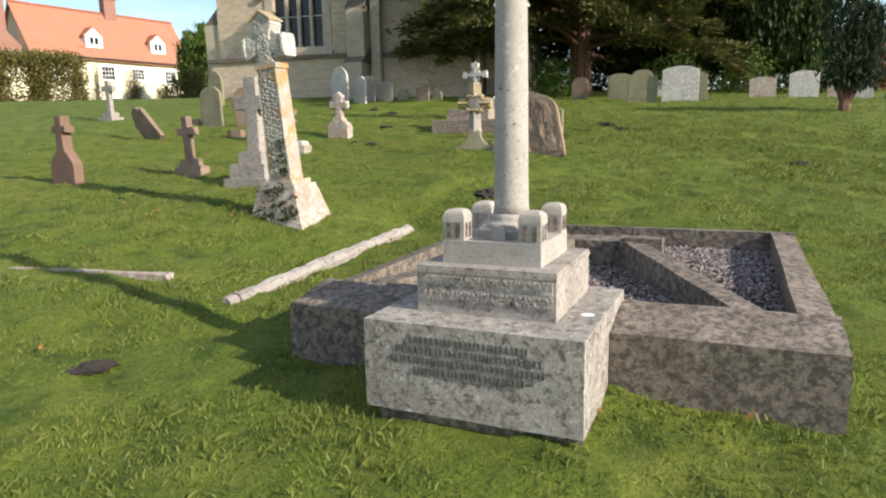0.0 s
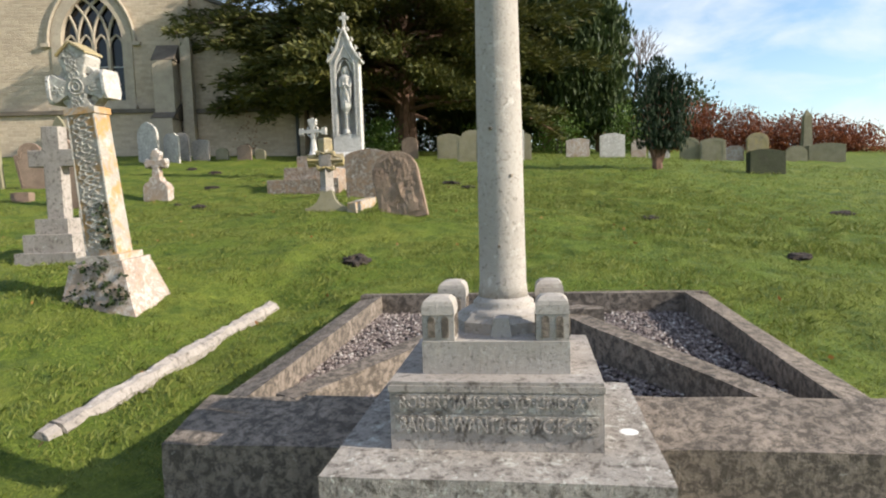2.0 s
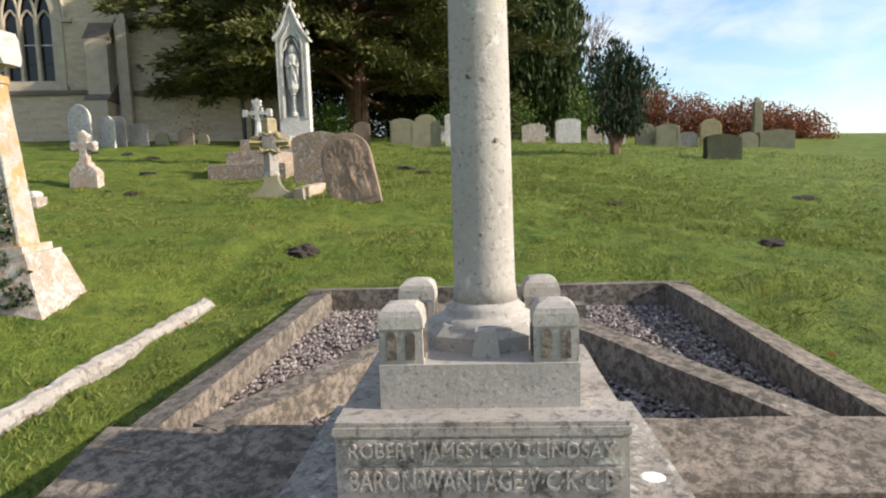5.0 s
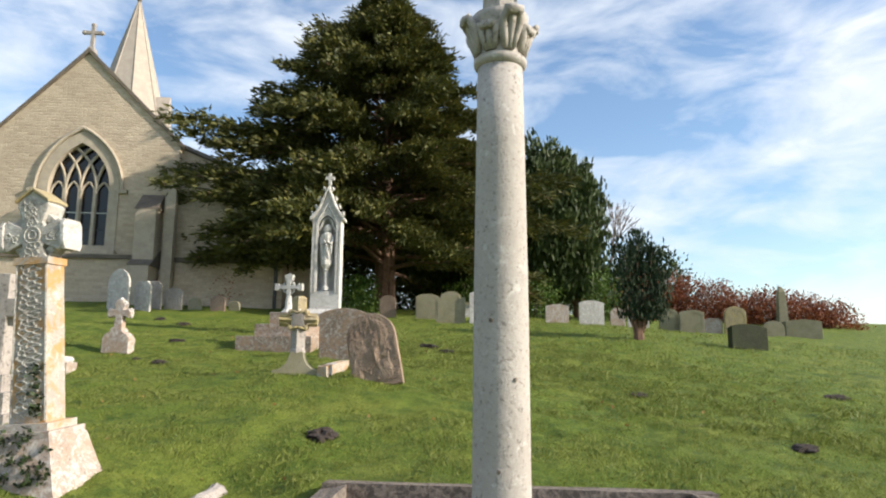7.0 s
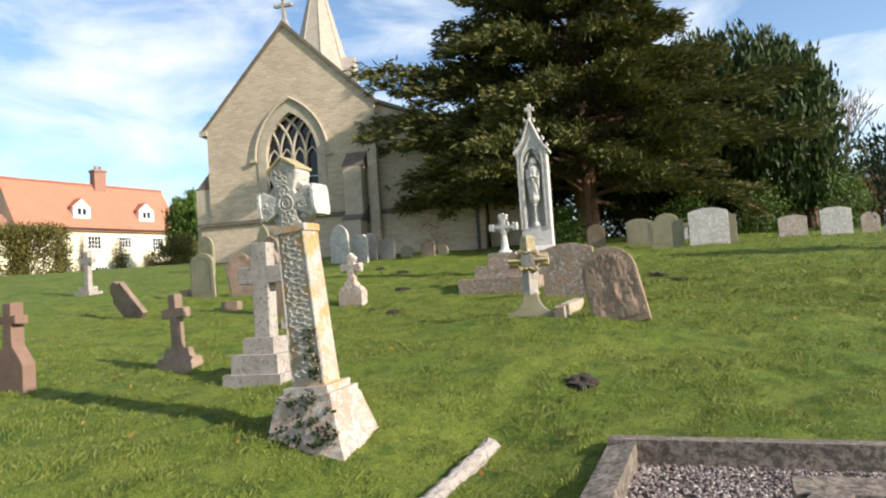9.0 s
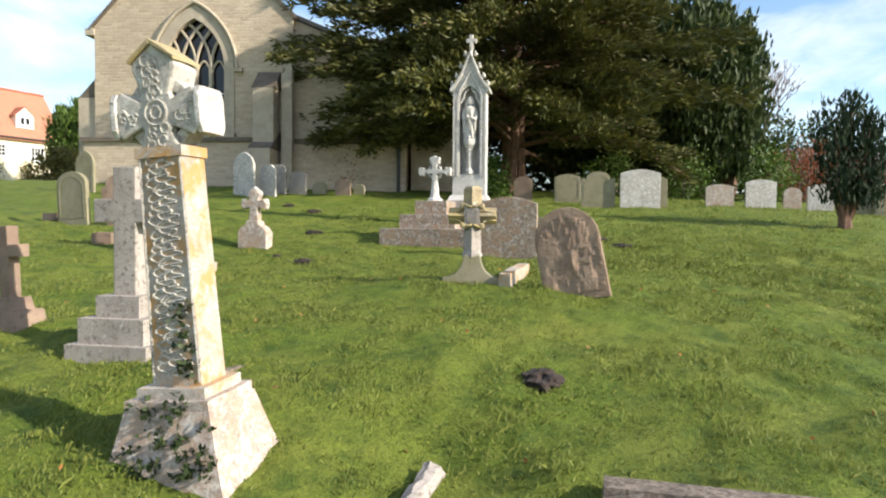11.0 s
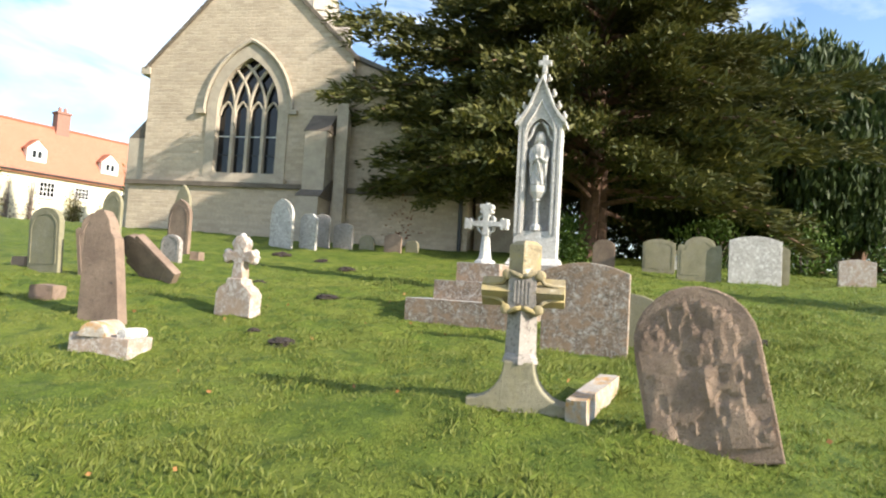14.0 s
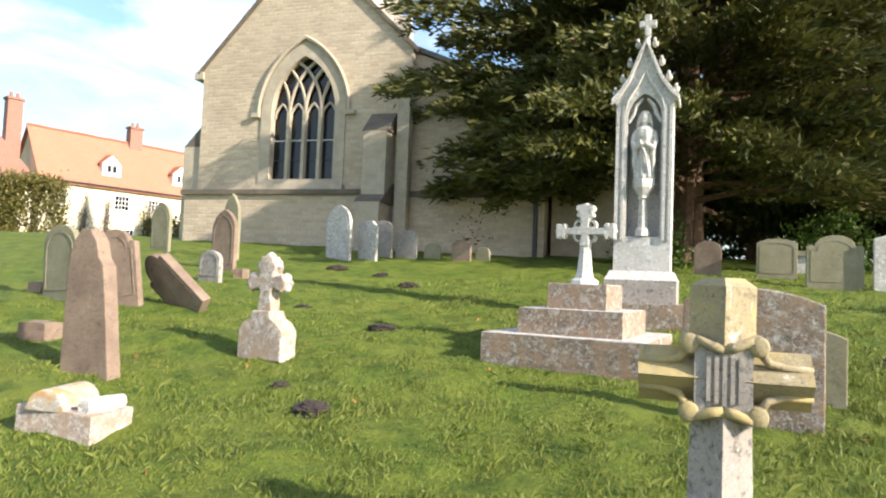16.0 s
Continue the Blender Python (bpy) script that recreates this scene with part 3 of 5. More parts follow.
# a broken stone shaft lying in the grass beside the plot
rod = thing("fallen_stone_shaft", Matrix.Identity(4), "broken whitish stone kerb rail lying in the grass", "stone rail")
p0, p1 = Vector((1.20, 5.42, G(1.20, 5.42) + 0.0)), Vector((3.72, 7.15, G(3.72, 7.15) - 0.01))
rp = [p0.lerp(p1, i / 24) for i in range(25)]
rb = tube(rp, [0.074 + 0.014 * noise.noise((i * 0.9, 0, 0)) for i in range(25)], 8)
bmesh.ops.subdivide_edges(rb, edges=rb.edges[:], cuts=1, use_grid_fill=True)
rough_up(rb, 0.020, 11)
part("shaft", rb, M_GREY, rod, smooth=False)
rb = tube([p0 - (p1 - p0).normalized() * 0.12, p0 - (p1 - p0).normalized() * 0.02], [0.06, 0.065], 10)
rough_up(rb, 0.012, 12)
part("broken_end", rb, M_GREY, rod)


# ---- crosses ----
def cross_outline(w, arm_z, arm_h, half_arm, top, z0):
    return [(-w, z0), (w, z0), (w, arm_z - arm_h), (half_arm, arm_z - arm_h), (half_arm, arm_z + arm_h), (w, arm_z + arm_h), (w, top), (-w, top), (-w, arm_z + arm_h), (-half_arm, arm_z + arm_h), (-half_arm, arm_z - arm_h), (-w, arm_z - arm_h)]


celtic = thing("celtic_cross", at(2.47, 7.85, STONE_YAW + 2, 0.05, 1.5, -4.0), "tall leaning celtic cross carved with interlace and orange lichen", "gravestone")
part("base", worn(block(-0.40, 0.40, -0.38, 0.38, -0.15, 0.36, 0.015, (0.13, 0.13)), 3, 0.007, 1), M_PINK, celtic, "tapered lichened base")
part("base_step", worn(block(-0.265, 0.265, -0.245, 0.245, 0.355, 0.42, 0.02), 2, 0.006, 2), M_PINK, celtic)
part("base_step", worn(block(-0.215, 0.215, -0.195, 0.195, 0.418, 0.48, 0.025), 2, 0.005, 3), M_ORANGE, celtic)
part("shaft", worn(block(-0.158, 0.158, -0.125, 0.125, 0.478, 1.80, 0.010, (0.022, 0.012)), 4, 0.004, 4), M_ORANGE, celtic, "shaft with orange lichen down its side")
part("collar", worn(block(-0.150, 0.150, -0.130, 0.130, 1.79, 1.85, 0.022), 1, 0.003), M_ORANGE, celtic)
HZ = 2.04
# arms pinched at the crossing and splayed at their ends, the top one gabled
quarter = [(0.125, 1.845), (0.085, 1.93), (0.10, 1.965), (0.225, 1.905), (0.262, 1.94), (0.270, 2.04), (0.262, 2.14), (0.225, 2.175), (0.10, 2.115), (0.085, 2.15), (0.138, 2.29), (0.128, 2.335), (0.0, 2.43)]
hd = quarter + [(-x, z) for x, z in quarter[-2::-1]]
part("cross_head", worn(slab(hd, -0.115, 0.115, 0.014), 2, 0.006, 5), M_CARVED, celtic, "carved cross head with splayed arms")
for s in (-1, 1):
    end = [(y_ * 0.13, z) for y_, z in ((-0.8, 1.91), (0.8, 1.91), (1, 1.96), (1, 2.12), (0.8, 2.17), (-0.8, 2.17), (-1, 2.12), (-1, 1.96))]
    part("arm_end", worn(slab(end, -0.018, 0.018, 0.008), 1, 0.004, s), M_PALE, celtic, "pale rounded arm end").matrix_local = pose(s * 0.268, 0, 0, 0, 0, 90)
    cap = slab([(0.148, 2.325), (0.150, 2.345), (0.0, 2.455), (0.0, 2.425)], -0.135, 0.135, 0.005)
    part("gable_slope", worn(cap, 1, 0.004, s), M_YELLOW, celtic, "gable slope yellow with lichen").matrix_local = Matrix.Diagonal((s, 1, 1, 1))
for k in range(4):
    ring = arc(0, HZ, 0.215, 90 * k + 20, 90 * k + 70, 6) + arc(0, HZ, 0.150, 90 * k + 70, 90 * k + 20, 6)
    part("ring_segment", slab(ring, -0.075, 0.075, 0.008), M_CARVED, celtic)
# interlace on the face of shaft and head: paired strands that loop and cross, framed by a bead
kn = random.Random(11)
knot = bmesh.new()
for strand in range(4):
    pts = []
    for i in range(150):
        z = 0.53 + i * 0.0084
        half = 0.118 - 0.017 * (z - 0.5)
        ph = i * 0.50 + strand * 1.57
        x = half * (0.62 * math.sin(ph) + 0.38 * math.sin(ph * 0.5 + strand * 2.1))
        y = -0.1245 + 0.0095 * (z - 0.48) / 1.32 + 0.003 * math.cos(ph * 2)
        pts.append((x, y, z + 0.012 * math.cos(ph)))
    tube(pts, [0.0078] * len(pts), 5, knot)
for side in (-1, 1):
    tube([(side * 0.146, -0.123, 0.50), (side * 0.128, -0.114, 1.79)], [0.009, 0.009], 5, knot)
part("interlace", knot, M_CARVED, celtic, "carved interlace in relief")
knot = bmesh.new()
for r in (0.035, 0.07):
    tube([(x, -0.116, z) for x, z in arc(0, HZ, r, 0, 360, 20)], [0.009] * 21, 5, knot)
for i in range(30):
    k = i % 5
    cx = (0, 0.18, 0, -0.18, 0)[k] + kn.uniform(-0.05, 0.05)
    cz = HZ + (0.25, 0, -0.14, 0, 0.14)[k] + kn.uniform(-0.05, 0.05)
    tube([(x, -0.115, z) for x, z in arc(cx, cz, kn.uniform(0.014, 0.032), 0, 300, 9)], [0.0075] * 10, 5, knot)
tagged(part("head_interlace", knot, M_CARVED, celtic), kind="stuff")


def sprays(name, centres, dirs, per, length, width, spread, mat, seed, parent=None, droop=0.0, radius=0.15):
    """Many small leaves round the given twigs, as one mesh."""
    r = np.random.default_rng(seed)
    c = np.repeat(np.asarray(centres, float), per, 0)
    d = np.repeat(np.asarray(dirs, float), per, 0)
    k = len(c)
    c = c + r.normal(0, radius, (k, 3)) * np.array([1, 1, 0.6])
    d = d + r.normal(0, spread, (k, 3))
    d[:, 2] -= droop
    d /= np.linalg.norm(d, axis=1)[:, None] + 1e-9
    s = np.cross(d, r.normal(0, 1, (k, 3)))
    s /= np.linalg.norm(s, axis=1)[:, None] + 1e-9
    L = length * r.uniform(0.5, 1.2, (k, 1))
    w = width * r.uniform(0.6, 1.2, (k, 1))
    v = np.stack([c, c + d * L * 0.45 + s * w, c + d * L, c + d * L * 0.45 - s * w], 1)
    f = (np.arange(k) * 4)[:, None] + np.arange(4)[None]
    me = bpy.data.meshes.new(name)
    me.from_pydata(v.reshape(-1, 3).tolist(), [], f.tolist())
    me.materials.append(mat)
    ob = new(name, me)
    if parent is not None:
        ob.parent = parent
    return ob


ri = random.Random(8)
iv = [(ri.uniform(-0.30, 0.34) * (1 - z * 0.5), -0.36 + z * 0.28 if z < 0.45 else -0.14, z) for z in (ri.uniform(0, 0.42) for _ in range(45))]
iv += [(0.09 + ri.uniform(-0.03, 0.03), -0.250 + (0.125 if z > 0.48 else 0), z) for z in (ri.uniform(0.3, 0.95) for _ in range(26))]
sprays("ivy", iv, [(0, -0.4, 0.3)] * len(iv), 7, 0.05, 0.018, 0.6, M_IVY, 4, celtic, radius=0.022)

grey = thing("plain_cross", at(2.66, 9.95, STONE_YAW + 4, 0.03), "plain grey stone cross on three square steps", "gravestone")
part("step", block(-0.37, 0.37, -0.34, 0.34, -0.1, 0.13, 0.012), M_GREY, grey)
part("step", block(-0.30, 0.30, -0.27, 0.27, 0.128, 0.34, 0.012), M_GREY, grey)
part("step", block(-0.20, 0.20, -0.18, 0.18, 0.338, 0.52, 0.012), M_GREY, grey)
part("cross", slab(cross_outline(0.105, 1.23, 0.10, 0.29, 1.60, 0.515), -0.085, 0.085, 0.012), M_GREY, grey)

small = thing("small_cross", at(1.98, 11.44, STONE_YAW - 6, 0.03, 0, -3), "small dark brown stone cross on a stepped base", "gravestone")
part("base", worn(block(-0.24, 0.24, -0.20, 0.20, -0.08, 0.17, 0.02, (0.03, 0.03)), 2, 0.01), M_BROWN, small)
part("base_step", worn(block(-0.16, 0.16, -0.13, 0.13, 0.165, 0.29, 0.02, (0.03, 0.03)), 2, 0.008), M_BROWN, small)
part("cross", slab(cross_outline(0.065, 0.74, 0.06, 0.20, 0.98, 0.28), -0.06, 0.06, 0.012), M_BROWN, small)

red = thing("red_cross_stone", at(0.20, 11.75, STONE_YAW - 2, 0.03), "red sandstone headstone rising into a small cross", "gravestone")
part("body", slab([(-0.27, 0), (0.27, 0), (0.27, 0.34), (0.20, 0.44), (0.09, 0.56), (0.075, 0.82), (0.16, 0.82), (0.16, 0.92), (0.075, 0.92), (0.075, 1.07), (-0.075, 1.07), (-0.075, 0.92), (-0.16, 0.92), (-0.16, 0.82), (-0.075, 0.82), (-0.09, 0.56), (-0.20, 0.44), (-0.27, 0.34)], -0.08, 0.08, 0.015, wear=0.004), M_RED, red)

far_x = thing("far_cross", at(1.75, 23.2, STONE_YAW, 0.03), "small grey wheel cross on a stepped base", "gravestone")
part("base", block(-0.28, 0.28, -0.22, 0.22, -0.05, 0.14, 0.02), M_GREY, far_x)
part("base_step", block(-0.18, 0.18, -0.15, 0.15, 0.138, 0.28, 0.02), M_GREY, far_x)
part("cross", slab(cross_outline(0.08, 1.0, 0.08, 0.24, 1.25, 0.27), -0.07, 0.07, 0.01), M_GREY, far_x)

pink = thing("trefoil_cross", at(6.04, 15.0, STONE_YAW + 3, 0.04), "small pinkish lichened cross with knobbed arms", "gravestone")
part("base", worn(slab([(-0.27, 0), (0.27, 0), (0.27, 0.30), (0.21, 0.38), (0.13, 0.42), (0.10, 0.50), (-0.10, 0.50), (-0.13, 0.42), (-0.21, 0.38), (-0.27, 0.30)], -0.13, 0.13, 0.015), 2, 0.008), M_PINK, pink)
part("cross", worn(slab([(-0.09, 0.49), (0.09, 0.49), (0.07, 0.70), (0.10, 0.73), (0.19, 0.70), (0.22, 0.74), (0.25, 0.79), (0.22, 0.84), (0.19, 0.88), (0.10, 0.85), (0.09, 0.88), (0.12, 0.96), (0.08, 1.0), (0.06, 1.06), (-0.06, 1.06), (-0.08, 1.0), (-0.12, 0.96), (-0.09, 0.88), (-0.10, 0.85), (-0.19, 0.88), (-0.22, 0.84), (-0.25, 0.79), (-0.22, 0.74), (-0.19, 0.70), (-0.10, 0.73), (-0.07, 0.70)], -0.075, 0.075, 0.02), 2, 0.008), M_PINK, pink)
for kx, kz in ((-0.21, 0.84), (-0.21, 0.74), (0.21, 0.84), (0.21, 0.74), (0, 1.05), (-0.09, 0.98), (0.09, 0.98)):
    bm = bmesh.new()
    bmesh.ops.create_icosphere(bm, subdivisions=2, radius=0.052)
    rough_up(bm, 0.008, 20, kx)
    part("knob", bm, M_PALE, pink, smooth=True).matrix_local = pose(kx, 0, kz)

# the nearer cross with a gabled top and a swept base
yel = thing("gothic_cross", at(6.48, 9.80, STONE_YAW + 8, 0.05) @ Matrix.Diagonal((1, 1, 1.09, 1)), "weathered stone cross with scrolled centre and yellow lichen", "gravestone")
swept = [(-0.35, 0), (0.35, 0), (0.35, 0.10)] + [(0.10 + 0.25 * (1 - math.sin(radians(a))), 0.10 + 0.25 * (1 - math.cos(radians(a)))) for a in range(15, 91, 15)]
swept += [(-x, z) for x, z in swept[:1:-1]]
part("swept_base", worn(slab(swept, -0.11, 0.11, 0.012), 2, 0.004), M_GREEN, yel, "swept base with a flat inscribed face")
part("shaft", worn(block(-0.078, 0.078, -0.078, 0.078, 0.335, 0.70, 0.012, (0.006, 0.006)), 1, 0.002), M_GREY, yel).matrix_local = pose(0, 0, 0, 0, 0, 45)
part("shaft_stop", lathe([(0.125, 0.335), (0.118, 0.37), (0.098, 0.40)], 8), M_GREY, yel)
for sx in (-1, 1):
    # arms of diamond section, an edge towards the front
    arm = worn(block(0.07, 0.285, -0.066, 0.066, -0.066, 0.066, 0.010), 1, 0.003, sx)
    part("arm", arm, M_YELLOW, yel, "arm with brown and yellow lichen").matrix_local = pose(0, 0, 0.785, 0, 0, 0 if sx > 0 else 180) @ pose(0, 0, 0, 45)
    for zz, e in ((0.675, -1), (0.895, 1)):
        # a scroll in each corner, with the moulding that runs from it along shaft and arm
        o = lathe([(0.026, -0.098), (0.034, -0.092), (0.034, 0.092), (0.026, 0.098)], 14)
        part("scroll", o, M_YELLOW, yel, smooth=True).matrix_local = pose(sx * 0.112, 0, zz, 90)
        curl = [(0.0, -0.100, zz - e * 0.012), (sx * 0.04, -0.098, zz - e * 0.004), (sx * 0.075, -0.090, zz + e * 0.010), (sx * 0.105, -0.082, zz + e * 0.022)]
        part("moulding", tube(curl, [0.016, 0.017, 0.016, 0.012], 7), M_YELLOW, yel, smooth=True)
        edge = [(sx * 0.125, -0.075, zz - e * 0.025), (sx * 0.145, -0.058, 0.785 + e * 0.058), (sx * 0.20, -0.050, 0.785 + e * 0.046), (sx * 0.285, -0.048, 0.785 + e * 0.044)]
        part("moulding", tube(edge, [0.016, 0.014, 0.012, 0.010], 7), M_YELLOW, yel, smooth=True)
boss = part("centre_boss", worn(block(-0.095, 0.095, -0.090, 0.090, 0.675, 0.895, 0.03), 2, 0.004), M_GREY, yel)
for i in range(5):
    part("boss_rib", block(-0.056 + 0.026 * i, -0.042 + 0.026 * i, -0.100, -0.086, 0.715 - 0.006 * (2 - abs(i - 2)), 0.855 + 0.006 * (2 - abs(i - 2)), 0.004), M_GREY, boss)
part("top_arm", worn(block(-0.080, 0.080, -0.080, 0.080, 0.885, 1.085, 0.010), 1, 0.003), M_YELLOW, yel, "top arm covered in yellow lichen").matrix_local = pose(0, 0, 0, 0, 0, 45)
part("top_cap", block(-0.080, 0.080, -0.080, 0.080, 1.083, 1.112, 0.006, (0.03, 0.03)), M_YELLOW, yel).matrix_local = pose(0, 0, 0, 0, 0, 45)
part("foot_rail", worn(block(-0.07, 0.07, -0.12, 0.85, -0.15, 0.17, 0.04), 3, 0.012), M_ORANGE, yel, "rounded kerb rail at its foot").matrix_local = pose(0.43, -0.05, 0, 4, 0, -14)


# ---- headstones ----
def outline_of(style, w, h):
    a = w / 2
    if style in ("round", "arched"):
        s = h - a * (0.75 if style == "round" else 1.0)
        return [(-a, 0), (a, 0)] + [(a * math.cos(radians(t)), s + (h - s) * math.sin(radians(t))) for t in range(0, 181, 15)]
    if style == "segment":
        s = h * 0.90
        return [(-a, 0), (a, 0)] + [(a * (1 - i / 6), s + (h - s) * (1 - (1 - i / 6) ** 2)) for i in range(13)]
    if style == "pointed":
        return [(-a, 0), (a, 0)] + pointed(0, a, h * 0.68, h, 7)
    if style == "shoulder":
        s = h * 0.80
        return [(-a, 0), (a, 0), (a, s), (a * 0.82, s + 0.03), (a * 0.74, s)] + [(a * 0.72 * math.cos(radians(t)), s + (h - s) * math.sin(radians(t))) for t in range(0, 181, 20)] + [(-a * 0.74, s), (-a * 0.82, s + 0.03), (-a, s)]
    if style == "tapered":
        return [(-a, 0), (a, 0), (a * 0.76, h * 0.74), (a * 0.56, h * 0.80), (a * 0.46, h * 0.90), (a * 0.2, h * 0.99), (-a * 0.15, h), (-a * 0.45, h * 0.93), (-a * 0.70, h * 0.80)]
    return [(-a, 0), (a, 0), (a, h * 0.86), (a * 0.5, h), (-a * 0.5, h), (-a, h * 0.86)]


def headstone(x, y, w, h, style, mat, label, yaw=STONE_YAW, pitch=0, roll=0, depth=0.10, group="churchyard headstones", panel=True, name="headstone"):
    t = thing(name, at(x, y, yaw, 0.06, pitch, roll), label, "gravestone", group)
    t.location.z -= 0.02
    o = outline_of(style, w, h + 0.06)
    part("slab", worn(slab(o, -depth / 2, depth / 2, 0.012), 2, 0.004, x), mat, t)
    if panel:
        inner = [(px * 0.80, 0.14 + (pz - 0.14) * 0.88) for px, pz in o[2:]]
        inner = [(-w * 0.40, 0.22), (w * 0.40, 0.22)] + inner
        part("panel_moulding", holed([(px * 1.06, pz + (0.02 if pz > 0.3 else -0.02)) for px, pz in inner], inner, -depth / 2 - 0.008, -depth / 2 + 0.004), mat, t)
    return t


def flaked_face(parent, w, h, y, mat):
    """The delaminated skin of a sandstone face: a raised ragged sheet with a ridge of broken layers."""
    own = bmesh.new()
    nx, nz = 26, 36
    grid = {}
    for j in range(nz + 1):
        for i in range(nx + 1):
            x, z = (i / nx - 0.5) * w * 0.92, 0.10 + j / nz * (h - 0.14)
            top = h - 0.03 - (w * 0.47) * (1 - math.sqrt(max(0, 1 - (x / (w * 0.47)) ** 2)))
            if z > top:
                continue
            k = noise.noise((x * 7, z * 3.2, 1.7)) + 0.5 * noise.noise((x * 19, z * 9, 4.0))
            step = 0.010 if k > 0.12 else (0.004 if k > -0.25 else -0.006)
            ridge = 0.020 * math.exp(-((x - 0.03 - 0.05 * noise.noise((0, z * 5, 0))) / 0.035) ** 2) * (0.6 + 0.8 * noise.noise((x * 20, z * 14, 2)))
            grid[i, j] = own.verts.new((x, y - 0.006 - step - ridge, z))
    for (i, j) in list(grid):
        q = [grid.get(c) for c in ((i, j), (i + 1, j), (i + 1, j + 1), (i, j + 1))]
        if all(q):
            own.faces.new(q)
    r = bmesh.ops.extrude_face_region(own, geom=own.faces[:])
    for v in r["geom"]:
        if isinstance(v, bmesh.types.BMVert):
            v.co.y = y + 0.01
    return part("flaked_face", own, mat, parent, "flaking brown sandstone face")


lean_stone = headstone(7.14, 8.70, 0.75, 1.04, "arched", M_FLAKE, "leaning brown round-topped headstone with a flaking face", yaw=STONE_YAW - 4, pitch=-4, roll=-12, depth=0.09, panel=False)
flaked_face(lean_stone, 0.75, 1.04, -0.045, M_FLAKE)
headstone(8.70, 11.36, 0.93, 1.00, "segment", M_MOTTLED, "wide headstone mottled with white and rust lichen", yaw=STONE_YAW, depth=0.12, panel=False)
headstone(9.65, 11.55, 0.55, 0.62, "segment", M_GREEN, "low dark green-stained headstone with pale edge", depth=0.12, panel=False)
headstone(4.45, 14.95, 0.60, 1.36, "tapered", M_BROWN, "tall narrow pointed sandstone headstone with worn face", yaw=STONE_YAW + 6, pitch=-3, roll=-7, depth=0.15, panel=False)
headstone(4.75, 18.25, 0.72, 1.12, "shoulder", M_BROWN, "leaning brown shouldered headstone in the grass", yaw=STONE_YAW + 12, pitch=-4, roll=-12)
headstone(5.75, 17.75, 0.62, 1.15, "shoulder", M_BROWN, "fallen dark headstone leaning far over", yaw=-80, pitch=26, roll=-46, depth=0.14)
headstone(6.25, 20.6, 0.50, 0.60, "round", M_GREY, "small grey round-topped headstone in the grass")
headstone(6.80, 22.7, 0.64, 1.30, "pointed", M_BROWN, "tall pointed grey-green headstone near the church")
headstone(7.35, 25.2, 0.50, 1.65, "pointed", M_GREEN, "dark pointed headstone near the church", panel=False)
headstone(5.9, 27.5, 0.70, 1.35, "pointed", M_GREEN, "dark green headstone by the church corner")
headstone(4.00, 19.2, 0.72, 1.10, "round", M_GREEN, "grey-green round-topped headstone in the grass", roll=-3)
headstone(2.25, 16.8, 0.62, 1.05, "shoulder", M_BROWN, "fallen brown headstone leaning far over", yaw=-80, pitch=18, roll=-40)
headstone(-1.75, 12.6, 0.60, 0.85, "round", M_BROWN, "dark slab headstone tipped sideways", roll=-48)
# along the church wall
headstone(10.0, 24.7, 0.82, 1.45, "pointed", M_PALE, "whitened headstone streaked with dark ivy stain", yaw=-62)
headstone(10.75, 24.5, 0.62, 1.05, "flat", M_PALE, "pale grey headstone with a lit edge", yaw=-64, panel=False)
headstone(11.45, 25.2, 0.60, 1.05, "round", M_GREY, "grey headstone beside the buttress")
headstone(12.05, 24.9, 0.66, 0.80, "segment", M_GREY, "square grey headstone against the church wall")
headstone(12.65, 24.45, 0.50, 0.48, "round", M_GREEN, "small dark round headstone in the shade", panel=False)
headstone(13.15, 23.7, 0.56, 0.60, "flat", M_BROWN, "small brown headstone in the shade", panel=False)
headstone(13.95, 23.9, 0.42, 0.40, "round", M_GREEN, "low dark headstone in the shade", panel=False)
# rows under and beyond the yews
headstone(17.55, 19.3, 0.62, 0.85, "round", M_BROWN, "brown headstone beside the yew trunk", panel=False)
headstone(18.3, 18.0, 0.85, 0.95, "segment", M_GREEN, "weathered ochre headstone under the yew", yaw=-50)
headstone(17.4, 16.1, 1.00, 1.08, "shoulder", M_GREEN, "broad grey-green shouldered headstone under the yew", yaw=-50)
headstone(18.1, 15.1, 1.15, 1.15, "segment", M_PALE, "broad whitened headstone under the yews", yaw=-50, panel=False)
headstone(18.9, 15.1, 0.70, 0.95, "segment", M_GREEN, "narrow headstone behind a broad one", yaw=-50, panel=False)
headstone(21.3, 14.3, 0.85, 0.72, "segment", M_PINK, "low buff headstone under the yews", yaw=-50, panel=False)
headstone(22.4, 13.5, 0.92, 0.92, "segment", M_PALE, "whitened square headstone beyond the yews", yaw=-50, panel=False)
headstone(23.3, 12.9, 0.55, 0.70, "round", M_PINK, "narrow pale headstone beyond the yews", yaw=-50, panel=False)
headstone(23.0, 11.95, 0.75, 0.85, "segment", M_PALE, "white-blotched headstone beside the juniper", yaw=-52, panel=False)
headstone(23.3, 10.95, 0.68, 0.80, "round", M_GREEN, "grey-green headstone of a pair", yaw=-55)
headstone(23.6, 10.25, 0.85, 0.80, "segment", M_GREEN, "wide grey headstone of a pair", yaw=-55)
headstone(25.3, 10.1, 0.66, 0.55, "flat", M_PINK, "low pinkish headstone on the ridge", yaw=-55, panel=False)
headstone(25.6, 9.4, 0.78, 1.05, "round", M_YELLOW, "yellowed round-topped headstone on the ridge", yaw=-55)
headstone(27.4, 8.6, 0.80, 0.60, "round", M_GREEN, "low dark headstone on the ridge", yaw=-55, panel=False)
